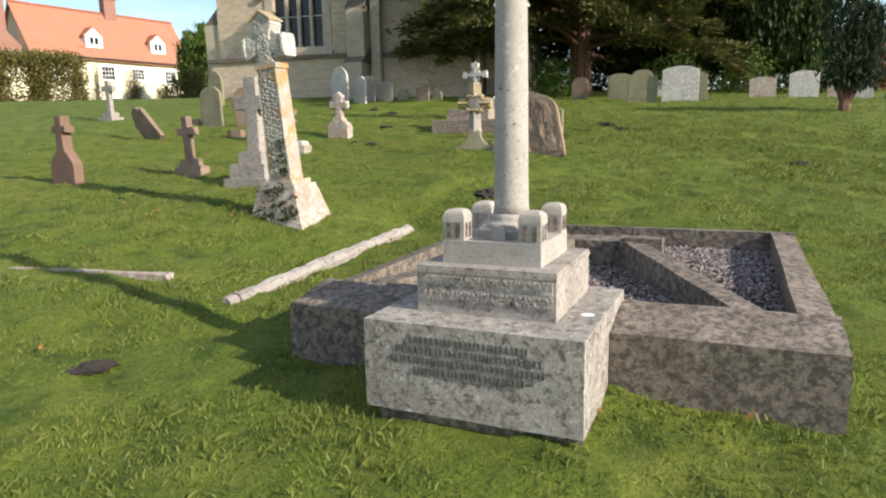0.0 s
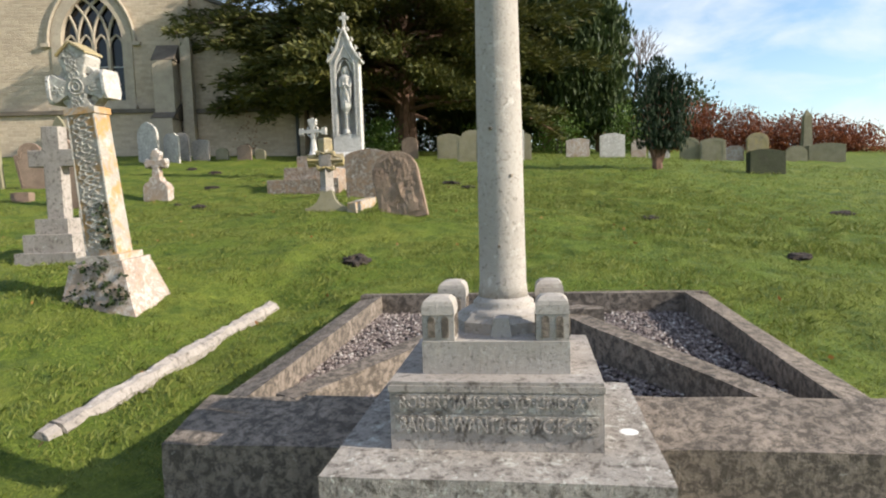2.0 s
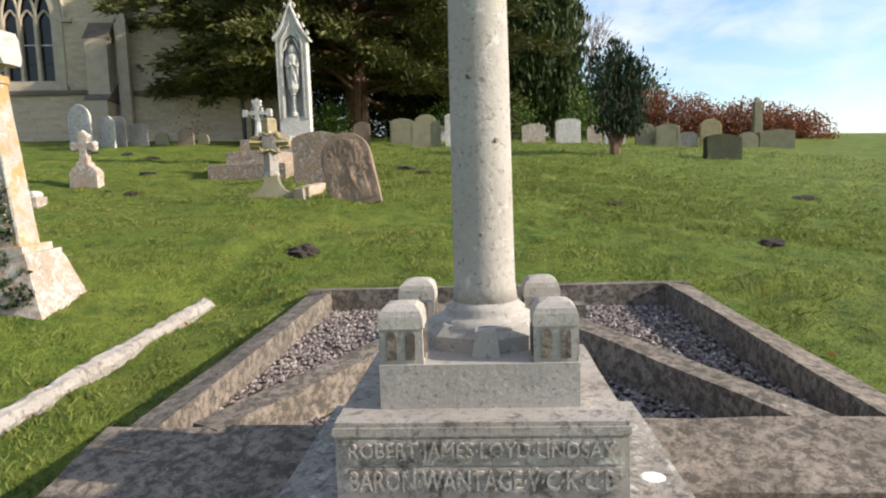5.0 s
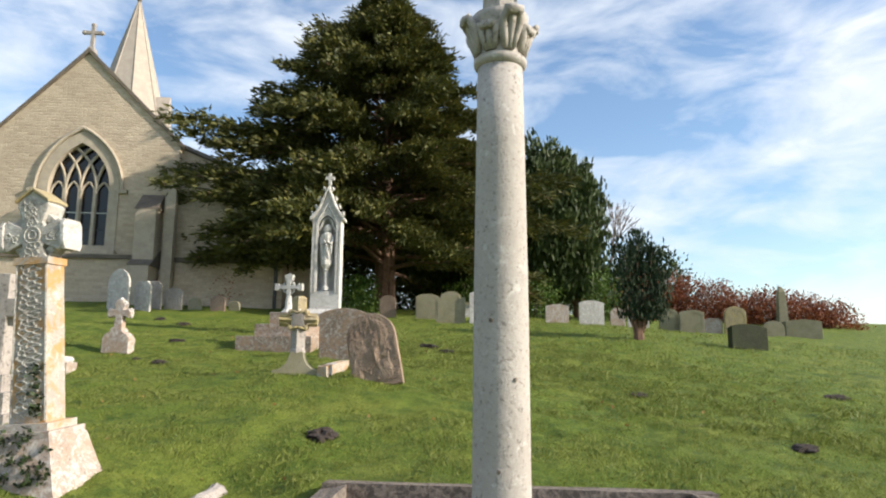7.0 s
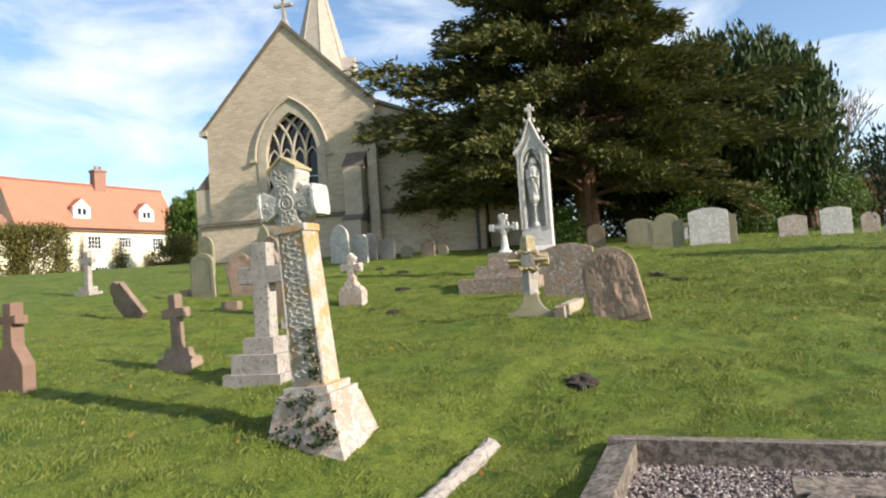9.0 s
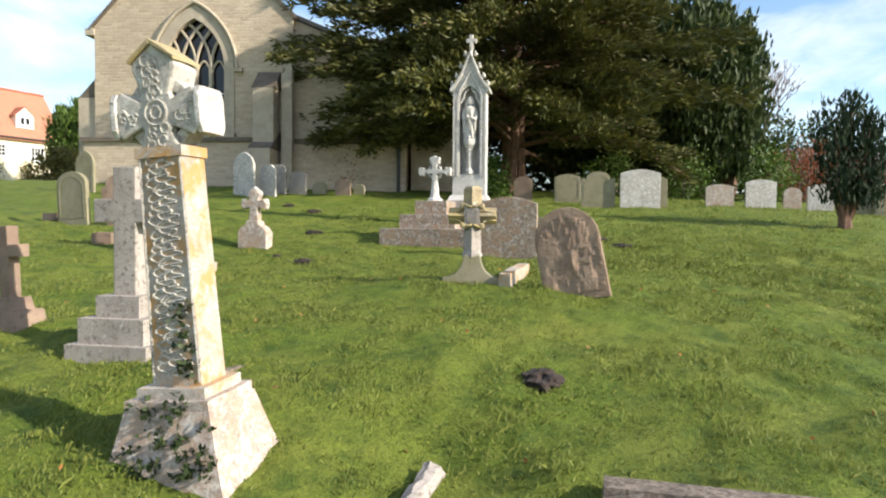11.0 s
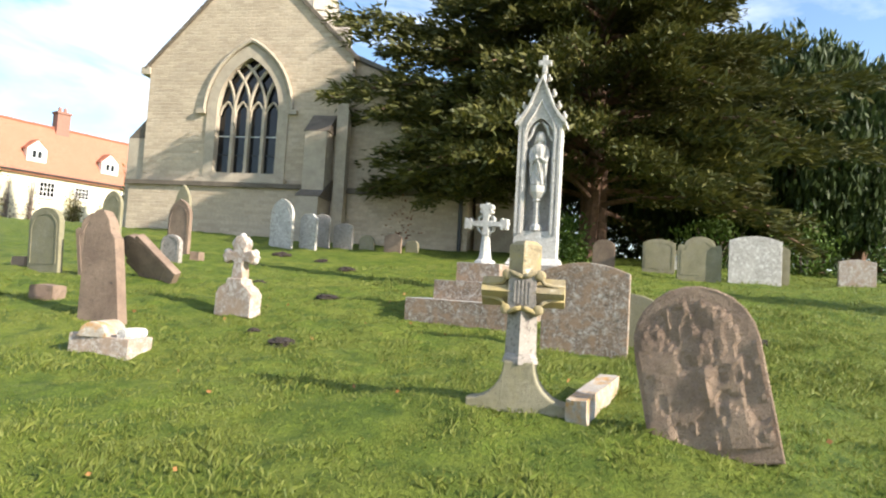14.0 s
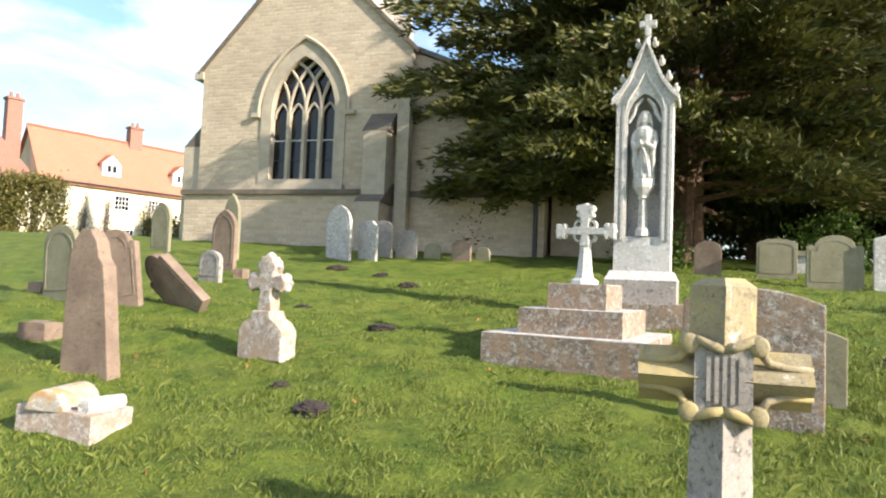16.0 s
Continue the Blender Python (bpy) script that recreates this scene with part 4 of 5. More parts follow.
headstone(28.6, 7.9, 1.30, 0.70, "segment", M_GREEN, "wide overgrown tomb slab on the ridge", yaw=-58, depth=0.5, panel=False)
headstone(18.6, 6.95, 0.92, 0.66, "segment", M_MOSS, "dark moss-grown headstone leaning in the grass", yaw=-50, pitch=-10, roll=4, depth=0.28, panel=False)
ob_ = thing("obelisk", at(29.0, 8.65, -55), "slender grey stone obelisk on the ridge", "gravestone")
part("shaft", block(-0.19, 0.19, -0.19, 0.19, 0, 1.75, 0.02, (0.06, 0.06)), M_GREEN, ob_)
part("cap", block(-0.13, 0.13, -0.13, 0.13, 1.745, 1.95, 0.01, (0.1, 0.1)), M_GREEN, ob_)
chest = thing("chest_tomb", at(20.6, 18.9, -50), "low pale chest tomb under the yew", "tomb")
part("chest", block(-0.9, 0.9, -0.4, 0.4, 0, 0.48, 0.01), M_PALE, chest)
part("lid", block(-1.0, 1.0, -0.48, 0.48, 0.478, 0.6, 0.02), M_GREEN, chest)

# a broken tomb end, small stones
bx = thing("broken_tomb_block", at(4.38, 13.5, STONE_YAW + 12, 0.03, 0, 3), "broken rounded coping lying on a stone block", "tomb")
part("block", worn(block(-0.31, 0.31, -0.20, 0.20, -0.06, 0.19, 0.015), 3, 0.008), M_PINK, bx)
cop = slab([(-0.17, 0.188), (0.17, 0.188)] + arc(0, 0.215, 0.15, 10, 170, 10), -0.20, 0.20, 0.01)
part("coping", worn(cop, 2, 0.008), M_ORANGE, bx, "rounded orange coping stone").matrix_local = pose(-0.09, -0.02, -0.012, 0, 0, 8) @ Matrix.Diagonal((0.9, 1, 0.85, 1)) @ pose(0, 0, 0.03)
part("fragment", worn(tube([(0.20, -0.16, 0.225), (0.22, 0.05, 0.225), (0.21, 0.19, 0.222)], [0.055, 0.06, 0.045], 8), 1, 0.012), M_PALE, bx, "broken pale roll of stone")
for sx_, sy_, sw in ((3.95, 16.5, 0.34), (3.7, 19.9, 0.24), (6.9, 21.2, 0.2)):
    st = thing("loose_stone", at(sx_, sy_, -40, 0.03), "small rough stone block lying in the grass", "stone")
    part("stone", worn(block(-sw / 2, sw / 2, -0.13, 0.13, -0.04, 0.20, 0.04), 2, 0.02, sx_), M_BROWN, st)
fk = thing("footstone_kerb", at(3.05, 8.98, 32, 0.02), "half-buried stone kerb in the grass", "grave kerb")
part("kerbstone", worn(block(-0.29, 0.29, -0.06, 0.06, -0.1, 0.05, 0.03), 3, 0.015), M_KERB, fk)
fk2 = thing("sunken_kerb", at(0.11, 6.82, -46, 0.02), "sunken stone kerb edging almost buried in grass", "grave kerb")
part("kerbstone", worn(block(-1.4, 1.0, -0.05, 0.05, -0.1, 0.03, 0.02), 4, 0.02), M_PINK, fk2)


# ---- stepped tomb with the white cross, and the niche monument behind it ----
tomb = thing("stepped_tomb", pose(8.40, 13.22, G(8.4, 13.2) - 0.05, 0, 0, STONE_YAW), "three-stepped lichened tomb carrying a white cross", "tomb")
part("lower_step", worn(block(-0.80, 0.80, -0.02, 1.75, -0.15, 0.36, 0.015), 5, 0.008, 1), M_MOTTLED, tomb)
part("middle_step", worn(block(-0.50, 0.55, 0.22, 1.45, 0.358, 0.62, 0.015), 4, 0.007, 2), M_MOTTLED, tomb)
part("upper_step", worn(block(-0.26, 0.34, 0.42, 1.20, 0.618, 0.88, 0.015), 3, 0.006, 3), M_MOTTLED, tomb)
for (x0, x1, y0, y1, z) in ((-0.79, 0.79, 0.0, 1.74, 0.36), (-0.49, 0.54, 0.23, 1.44, 0.62), (-0.25, 0.33, 0.43, 1.19, 0.88)):
    part("lichened_tread", worn(block(x0, x1, y0, y1, z - 0.012, z + 0.006, 0.004), 3, 0.003), M_PALE, tomb)
wx = thing("white_cross", tomb.matrix_world @ pose(0.04, 0.72, 0.885), "ornate white stone cross with flared arms", "gravestone")
part("stem", lathe([(0.15, 0), (0.15, 0.04), (0.10, 0.07), (0.085, 0.12), (0.055, 0.42)], 8), M_MARBLE, wx)
arms = [(0.052, 0.40), (0.040, 0.515), (0.20, 0.530), (0.215, 0.480), (0.245, 0.480), (0.250, 0.505), (0.285, 0.480), (0.310, 0.490), (0.310, 0.630), (0.285, 0.640), (0.250, 0.615), (0.245, 0.640), (0.215, 0.640), (0.20, 0.590), (0.040, 0.605),
        (0.048, 0.700), (0.090, 0.715), (0.090, 0.745), (0.070, 0.755), (0.100, 0.790), (0.090, 0.830), (0.0, 0.845)]
wh = arms + [(-x, z) for x, z in arms[-2::-1]]
part("cross_head", worn(slab(wh, -0.06, 0.06, 0.008), 1, 0.005), M_MARBLE, wx)
for a in (45, 135, 225, 315):
    c, q = 0.092 * math.cos(radians(a)), 0.092 * math.sin(radians(a))
    part("pierced_cusp", holed(arc(c, 0.56 + q, 0.058, 0, 330, 11), arc(c, 0.56 + q, 0.030, 0, 330, 11), -0.04, 0.04), M_MARBLE, wx)
for c, q in ((-0.30, 0.56), (0.30, 0.56), (0, 0.83)):
    bm = bmesh.new()
    bmesh.ops.create_icosphere(bm, subdivisions=2, radius=0.034)
    rough_up(bm, 0.014, 22, c)
    part("knob", bm, M_MARBLE, wx, smooth=True).matrix_local = pose(c, 0, q)

NM = pose(10.95, 14.75, G(10.95, 14.75) - 0.05, 0, 0, -50) @ Matrix.Diagonal((0.91, 1, 1, 1))
nic = thing("niche_monument", NM, "tall white gothic niche monument with crocketed gable", "memorial")
part("lower_plinth", worn(block(-0.68, 0.68, -0.55, 0.45, -0.1, 0.32, 0.015), 4, 0.006), M_MOTTLED, nic)
part("plinth", worn(block(-0.50, 0.50, -0.34, 0.34, 0.318, 0.62, 0.015), 3, 0.004), M_GREY, nic)
part("plinth_slope", block(-0.50, 0.50, -0.34, 0.34, 0.618, 0.74, 0.01, (0.06, 0.12)), M_MARBLE, nic)
H0 = 0.735
body_out = [(-0.40, H0), (0.40, H0), (0.40, 2.98), (0.43, 3.02), (0.43, 3.08), (0.22, 3.30), (0.08, 3.60), (0.0, 3.80), (-0.08, 3.60), (-0.22, 3.30), (-0.43, 3.08), (-0.43, 3.02), (-0.40, 2.98)]
niche_in = [(-0.24, 1.20), (0.24, 1.20)] + pointed(0, 0.24, 2.80, 3.13, 8)
part("slab", holed(body_out, niche_in, -0.17, 0.12), M_MARBLE, nic)
part("niche_back", slab(body_out, 0.121, 0.20, 0.004), M_MARBLE, nic)
for s in (-1, 1):
    part("pilaster", block(min(s * 0.27, s * 0.31), max(s * 0.27, s * 0.31), -0.20, -0.168, 1.15, 2.95, 0.006), M_MARBLE, nic)
    part("pilaster", block(min(s * 0.355, s * 0.40), max(s * 0.355, s * 0.40), -0.20, -0.168, 1.15, 2.95, 0.006), M_MARBLE, nic)
    part("gable_coping", slab([(s * 0.48, 3.00), (s * 0.48, 3.07), (s * 0.36, 3.20), (s * 0.24, 3.36), (s * 0.10, 3.68), (0, 3.88), (0, 3.80), (s * 0.08, 3.60), (s * 0.22, 3.29), (s * 0.34, 3.13)], -0.23, 0.22, 0.01), M_MARBLE, nic)
    part("gable_roll", tube([(s * 0.27, -0.185, 2.92), (s * 0.24, -0.185, 3.05), (s * 0.12, -0.185, 3.22), (0, -0.185, 3.44)], [0.022] * 4, 6), M_MARBLE, nic)
    for q in range(4):
        bm = bmesh.new()
        bmesh.ops.create_icosphere(bm, subdivisions=1, radius=0.055)
        rough_up(bm, 0.02, 20, q)
        for e in (-1, 1):
            tube([(0, 0, -0.03), (0, e * 0.04, 0.03), (0, e * 0.075, 0.045), (0, e * 0.085, 0.02)], [0.022, 0.024, 0.026, 0.012], 6, bm)
        part("crocket", bm, M_MARBLE, nic, smooth=True).matrix_local = pose(s * (0.43 - 0.103 * q), -0.12, 3.17 + 0.155 * q + 0.02 * q * q)
    part("cusp", tube([(s * 0.235, -0.13, 2.75), (s * 0.16, -0.13, 2.86), (s * 0.13, -0.13, 2.97), (s * 0.03, -0.13, 3.07)], [0.025, 0.03, 0.03, 0.02], 6), M_MARBLE, nic)
part("finial_stem", lathe([(0.04, 3.78), (0.035, 3.95), (0.06, 3.97), (0.035, 4.0)], 8), M_MARBLE, nic)
part("finial_cross", worn(slab(cross_outline(0.045, 4.14, 0.045, 0.125, 4.27, 3.98), -0.045, 0.045, 0.012), 1, 0.006), M_MARBLE, nic)
part("colonnette", lathe([(0.11, 1.21), (0.11, 1.28), (0.07, 1.33), (0.06, 1.70), (0.09, 1.72), (0.07, 1.75), (0.15, 1.86), (0.16, 1.92), (0.16, 1.97)], 8, None, (0, -0.10)), M_MARBLE, nic)
# a robed figure: hanging folds, a veiled head, forearms brought together in front
st = lathe([(0.135, 1.97), (0.150, 2.00), (0.138, 2.10), (0.128, 2.25), (0.122, 2.38), (0.126, 2.48), (0.142, 2.58), (0.140, 2.64), (0.095, 2.68), (0.052, 2.70), (0.048, 2.725), (0.070, 2.75), (0.080, 2.80), (0.074, 2.86), (0.050, 2.90), (0.015, 2.915)], 36, None, (0, -0.10))
for v in st.verts:
    a = math.atan2(v.co.y + 0.10, v.co.x)
    fold = 1.0
    if v.co.z < 2.62:
        fold += (0.10 * math.sin(a * 9 + v.co.z * 5) + 0.06 * math.sin(a * 5 - v.co.z * 9)) * min(1, (2.66 - v.co.z) * 3)
    v.co.x, v.co.y = v.co.x * fold, -0.10 + (v.co.y + 0.10) * 0.82 * fold
for e in (-1, 1):
    tube([(e * 0.125, -0.11, 2.62), (e * 0.155, -0.13, 2.48), (e * 0.125, -0.18, 2.38), (e * 0.02, -0.235, 2.44)], [0.045, 0.050, 0.050, 0.032], 8, st)
    tube([(e * 0.125, -0.17, 2.40), (e * 0.135, -0.16, 2.20), (e * 0.12, -0.15, 2.05)], [0.045, 0.035, 0.018], 7, st)
    tube([(e * 0.055, -0.11, 2.86), (e * 0.085, -0.09, 2.75), (e * 0.10, -0.09, 2.62)], [0.030, 0.030, 0.020], 7, st)
tube([(-0.06, -0.215, 2.50), (0.02, -0.225, 2.30), (0.07, -0.215, 2.06)], [0.016, 0.022, 0.014], 6, st)
bmesh.ops.subdivide_edges(st, edges=[e for e in st.edges if e.calc_length() > 0.04], cuts=1, use_grid_fill=True)
rough_up(st, 0.008, 20, 2)
statue = tagged(new("statue", mesh_of("statue", st, M_MARBLE)), "weathered robed stone statue standing in the niche", "statue")
statue.matrix_world = NM


# ---- the church ----
CZ = 2.6
CH = pose(10.6, 30.2, 0, 0, 0, -44)
church = thing("church", CH, "old limestone parish church with traceried east window and spire", "church")
WC = -0.28
win_in = [(WC - 1.34, 5.55), (WC + 1.34, 5.55)] + pointed(WC, 1.34, 8.05, 10.15, 14)
gable = [(-4.40, CZ), (3.68, CZ), (3.68, 10.05), (-0.38, 14.05), (-4.40, 9.85)]
wall_e = part("east_wall", holed(gable, win_in, 0, 0.8), M_CHURCH, church, "pale coursed rubble gable wall")
part("side_wall", block(-4.40, -3.65, 0.802, 16, CZ, 9.8, 0), M_CHURCH, church)
part("side_wall", block(3.0, 3.68, 0.802, 16, CZ, 10.0, 0), M_CHURCH, church)
part("plinth_wall", block(-4.75, 2.2, -0.22, -0.003, CZ, 5.10, 0.01), M_CHURCH, church)
part("string_course", worn(block(-4.85, 2.3, -0.34, -0.002, 5.10, 5.26, 0.03), 3, 0.015), M_STRING, church, "dark weathered string course")
part("aisle_wall", slab([(3.682, CZ), (8.05, CZ), (8.05, 8.15), (3.682, 9.95)], 0.25, 0.9, 0), M_CHURCH, church)
part("aisle_plinth", block(3.75, 8.15, 0.08, 0.248, CZ, 5.05, 0.01), M_CHURCH, church)
part("aisle_string", worn(block(3.75, 8.2, -0.02, 0.247, 5.05, 5.24, 0.03), 3, 0.01), M_STRING, church)
part("aisle_side_wall", block(7.4, 8.05, 0.902, 14, CZ, 8.1, 0), M_CHURCH, church)
part("aisle_roof", slab([(3.6, 10.03), (8.3, 8.08), (8.3, 8.22), (3.6, 10.2)], 0.15, 14, 0), M_LEAD, church)
# roof, coping and gable cross
part("roof", slab([(-4.7, 9.55), (-0.38, 13.85), (3.9, 9.75), (3.9, 9.9), (-0.38, 14.0), (-4.7, 9.7)], 0.3, 16, 0), M_LEAD, church)
part("gable_coping", slab([(-4.62, 9.62), (-4.55, 9.55), (-0.38, 13.98), (-0.38, 14.2)], -0.10, 0.45, 0.01), M_STRING, church)
part("gable_coping", slab([(-0.38, 13.98), (3.78, 9.90), (3.88, 10.0), (-0.38, 14.2)], -0.10, 0.45, 0.01), M_STRING, church)
part("kneeler", block(-4.75, -4.38, -0.08, 0.5, 9.35, 9.62, 0.03), M_ASHLAR, church)
gc = part("gable_cross", slab(cross_outline(0.07, 14.98, 0.07, 0.36, 15.35, 14.15), 0.1, 0.24, 0.01), M_GREY, church)
gc.matrix_local = pose(-0.38, 0, 0)
for ex_, ez_ in ((-0.36, 14.98), (0.36, 14.98), (0, 15.33)):
    bm = bmesh.new()
    bmesh.ops.create_icosphere(bm, subdivisions=1, radius=0.12)
    part("cross_end", bm, M_GREY, gc).matrix_local = pose(ex_, 0.17, ez_)
part("cross_base", block(-0.58, -0.18, -0.03, 0.37, 14.02, 14.30, 0.03, (0.08, 0.08)), M_GREY, church)


def buttress(x0, x1, y, proud, stages):
    for z0, z1, p in stages:
        part("buttress", block(x0, x1, y - p, y - 0.002, z0, z1, 0.015), M_ASHLAR, church)
        o = slab([(0, 0), (p, 0), (p * 0.999, 0.04), (0.0, 0.75)], x0 - 0.05, x1 + 0.05, 0.0)
        part("weathering", o, M_STRING, church).matrix_local = pose(0, y - 0.001, z1 - 0.002, 0, 0, -90)


buttress(2.35, 3.15, 0, 1.0, ((CZ, 4.75, 1.15), (4.75, 7.1, 0.75)))
part("corner_pilaster", block(3.35, 3.75, -0.35, -0.002, CZ, 9.3, 0.02), M_ASHLAR, church)
part("side_buttress", block(-5.15, -4.402, 0.1, 0.85, CZ, 6.9, 0.02), M_ASHLAR, church)
part("side_weathering", slab([(-5.15, 6.898), (-4.402, 6.898), (-4.402, 7.7)], 0.1, 0.85, 0), M_STRING, church)
# the east window
window = part("window_surround", holed([(WC - 1.62, 5.42), (WC + 1.62, 5.42)] + pointed(WC, 1.62, 8.05, 10.48, 14), [(WC - 1.22, 5.66), (WC + 1.22, 5.66)] + pointed(WC, 1.22, 8.05, 9.98, 14), -0.05, 0.25), M_ASHLAR, church, "moulded pointed stone surround")
hood = [(p[0], -0.07, p[1]) for p in pointed(WC, 1.74, 7.95, 10.62, 14)]
part("hood_mould", tube(hood, [0.085] * len(hood), 6), M_ASHLAR, church)
for s in (-1, 1):
    part("hood_stop", block(WC + s * 1.82 - 0.16, WC + s * 1.82 + 0.16, -0.16, -0.002, 7.85, 8.0, 0.02), M_ASHLAR, church)
part("window_sill", block(WC - 1.7, WC + 1.7, -0.24, 0.3, 5.28, 5.44, 0.03), M_ASHLAR, church)
part("glass", slab([(WC - 1.3, 5.56), (WC + 1.3, 5.56)] + pointed(WC, 1.3, 8.05, 10.1, 14), 0.28, 0.30, 0), M_GLASS, window, "dark leaded glass")
LW = 2.44 / 4
for k in range(1, 4):
    x = WC - 1.22 + LW * k
    part("mullion", block(x - 0.06, x + 0.06, 0.06, 0.26, 5.6, 8.06, 0.02), M_ASHLAR, window)
R_ = (1.22 ** 2 + 1.93 ** 2) / (2 * 1.22)


def inside(px, pz):
    if pz <= 8.05:
        return abs(px - WC) <= 1.22
    return math.hypot(px - (WC + 1.22 - R_), pz - 8.05) < R_ and math.hypot(px - (WC - 1.22 + R_), pz - 8.05) < R_


for k in range(0, 5):
    x0 = WC - 1.22 + LW * k
    for s in (-1, 1):
        pts = []
        for i in range(0, 40):
            a = radians(i * 2.2)
            px, pz = x0 + s * (R_ - R_ * math.cos(a)), 8.05 + R_ * math.sin(a)
            if not inside(px, pz):
                break
            pts.append((px, 0.16, pz))
        if len(pts) > 3:
            part("tracery_bar", tube(pts, [0.062] * len(pts), 6), M_ASHLAR, window)
for k in range(4):
    x = WC - 1.22 + LW * (k + 0.5)
    arch = [(px, 0.18, pz) for px, pz in pointed(x, LW / 2 - 0.03, 7.85, 8.35, 5)]
    part("light_head", tube(arch, [0.05] * len(arch), 5), M_ASHLAR, window)
    for z in (6.35, 7.05):
        part("saddle_bar", block(x - LW / 2, x + LW / 2, 0.24, 0.265, z, z + 0.03, 0), M_WHITE if z > 7 else M_IRON, window)
part("downpipe", tube([(7.9, -0.05, CZ), (7.9, -0.05, 8.0)], [0.07, 0.07], 8), M_IRON, church)
part("annexe_wall", block(8.2, 10.2, 1.5, 8, CZ, 6.6, 0), M_ASHLAR, church)
# tower and broach spire behind
part("tower", block(-8.2, -2.8, 15.0, 20.2, CZ, 15.3, 0), M_CHURCH, church)
SPX, SPY = -5.5, 17.5
spire = part("spire", lathe([(2.75, 15.2), (2.65, 15.8), (0.07, 25.9)], 8, None, (0, 0)), M_SPIRE, church)
spire.matrix_local = pose(SPX, SPY, 0, 0, 0, 22.5)
for k in range(8):
    a = radians(45 * k)
    part("spire_rib", tube([(2.67 * math.cos(a), 2.67 * math.sin(a), 15.7), (0.06 * math.cos(a), 0.06 * math.sin(a), 25.95)], [0.07, 0.03], 5), M_SPIRE, spire)
part("finial", lathe([(0.10, 25.8), (0.16, 26.0), (0.05, 26.15), (0.02, 26.8)], 8, None, (SPX, SPY)), M_STRING, church)
part("weathervane", slab([(-0.35, 26.8), (0.1, 26.75), (0.4, 26.65), (0.35, 26.95), (0.1, 26.9), (-0.1, 27.15), (-0.4, 27.05)], -0.02, 0.02, 0), M_GILT, church).matrix_local = pose(SPX, SPY, 0)
for sx in (1, -1):
    o = slab([(-0.45, 15.7), (0.45, 15.7), (0.45, 17.0), (0, 17.9), (-0.45, 17.0)], -0.5, 1.0, 0.01)
    part("lucarne", o, M_SPIRE, church).matrix_local = pose(SPX + sx * 2.3, SPY - 0.4, 0.8, 0, 0, 90 * sx)
part("church_far_cross", slab(cross_outline(0.08, 9.4, 0.08, 0.35, 9.8, 8.4), 0, 0.15, 0), M_GREY, church).matrix_local = pose(7.0, 12.0, 0)

# ---- the house ----
HM = pose(-1.33, 74.15, 0, 0, 0, 22.7)
house = thing("farmhouse", HM, "long cream-washed farmhouse with a red tiled roof", "house")
HB, HE, HR, HL, HD, HW = 3.6, 10.05, 15.1, 17.3, 7.0, 0.9
HOLES = ((2.4, 8.0, 1.15, 1.2), (7.9, 8.0, 1.25, 1.25), (11.1, 8.2, 1.25, 1.0), (14.8, 8.0, 1.15, 1.2), (8.5, 4.75, 1.2, 1.35), (11.6, 4.7, 1.9, 1.1))
part("front_wall", block(HW, HL, 0, 0.4, HB, HE, 0.01), M_PLASTER, house)
part("end_wall", slab([(0.402, HB), (HD, HB), (HD, HE), (HD / 2, HR - 0.1), (0.402, HE)], 0, 0.4, 0), M_PLASTER, house).matrix_local = pose(HL, 0, 0, 0, 0, 90)
part("end_wall", slab([(0.402, HB), (HD, HB), (HD, HE), (HD / 2, HR - 0.1), (0.402, HE)], -0.4, 0, 0), M_PLASTER, house).matrix_local = pose(HW, 0, 0, 0, 0, 90)
part("back_wall", block(HW, HL, HD - 0.398, HD, HB, HE, 0), M_PLASTER, house)


def pitched(name, x0, x1, y0, y1, z0, z1, parent, th=0.18):
    """A roof slope with tiles laid in metres along it."""
    bm = bmesh.new()
    uv = bm.loops.layers.uv.new("uv")
    p = [(x0, y0, z0), (x1, y0, z0), (x1, y1, z1), (x0, y1, z1)]
    v = [bm.verts.new(q) for q in p] + [bm.verts.new((q[0], q[1], q[2] - th)) for q in p]
    for f in ((0, 1, 2, 3), (7, 6, 5, 4), (0, 4, 5, 1), (1, 5, 6, 2), (2, 6, 7, 3), (3, 7, 4, 0)):
        face = bm.faces.new([v[i] for i in f])
        for lp in face.loops:
            c = lp.vert.co
            lp[uv].uv = (c.x, math.hypot(c.y - y0, c.z - z0))
    return part(name, bm, M_TILES, parent)


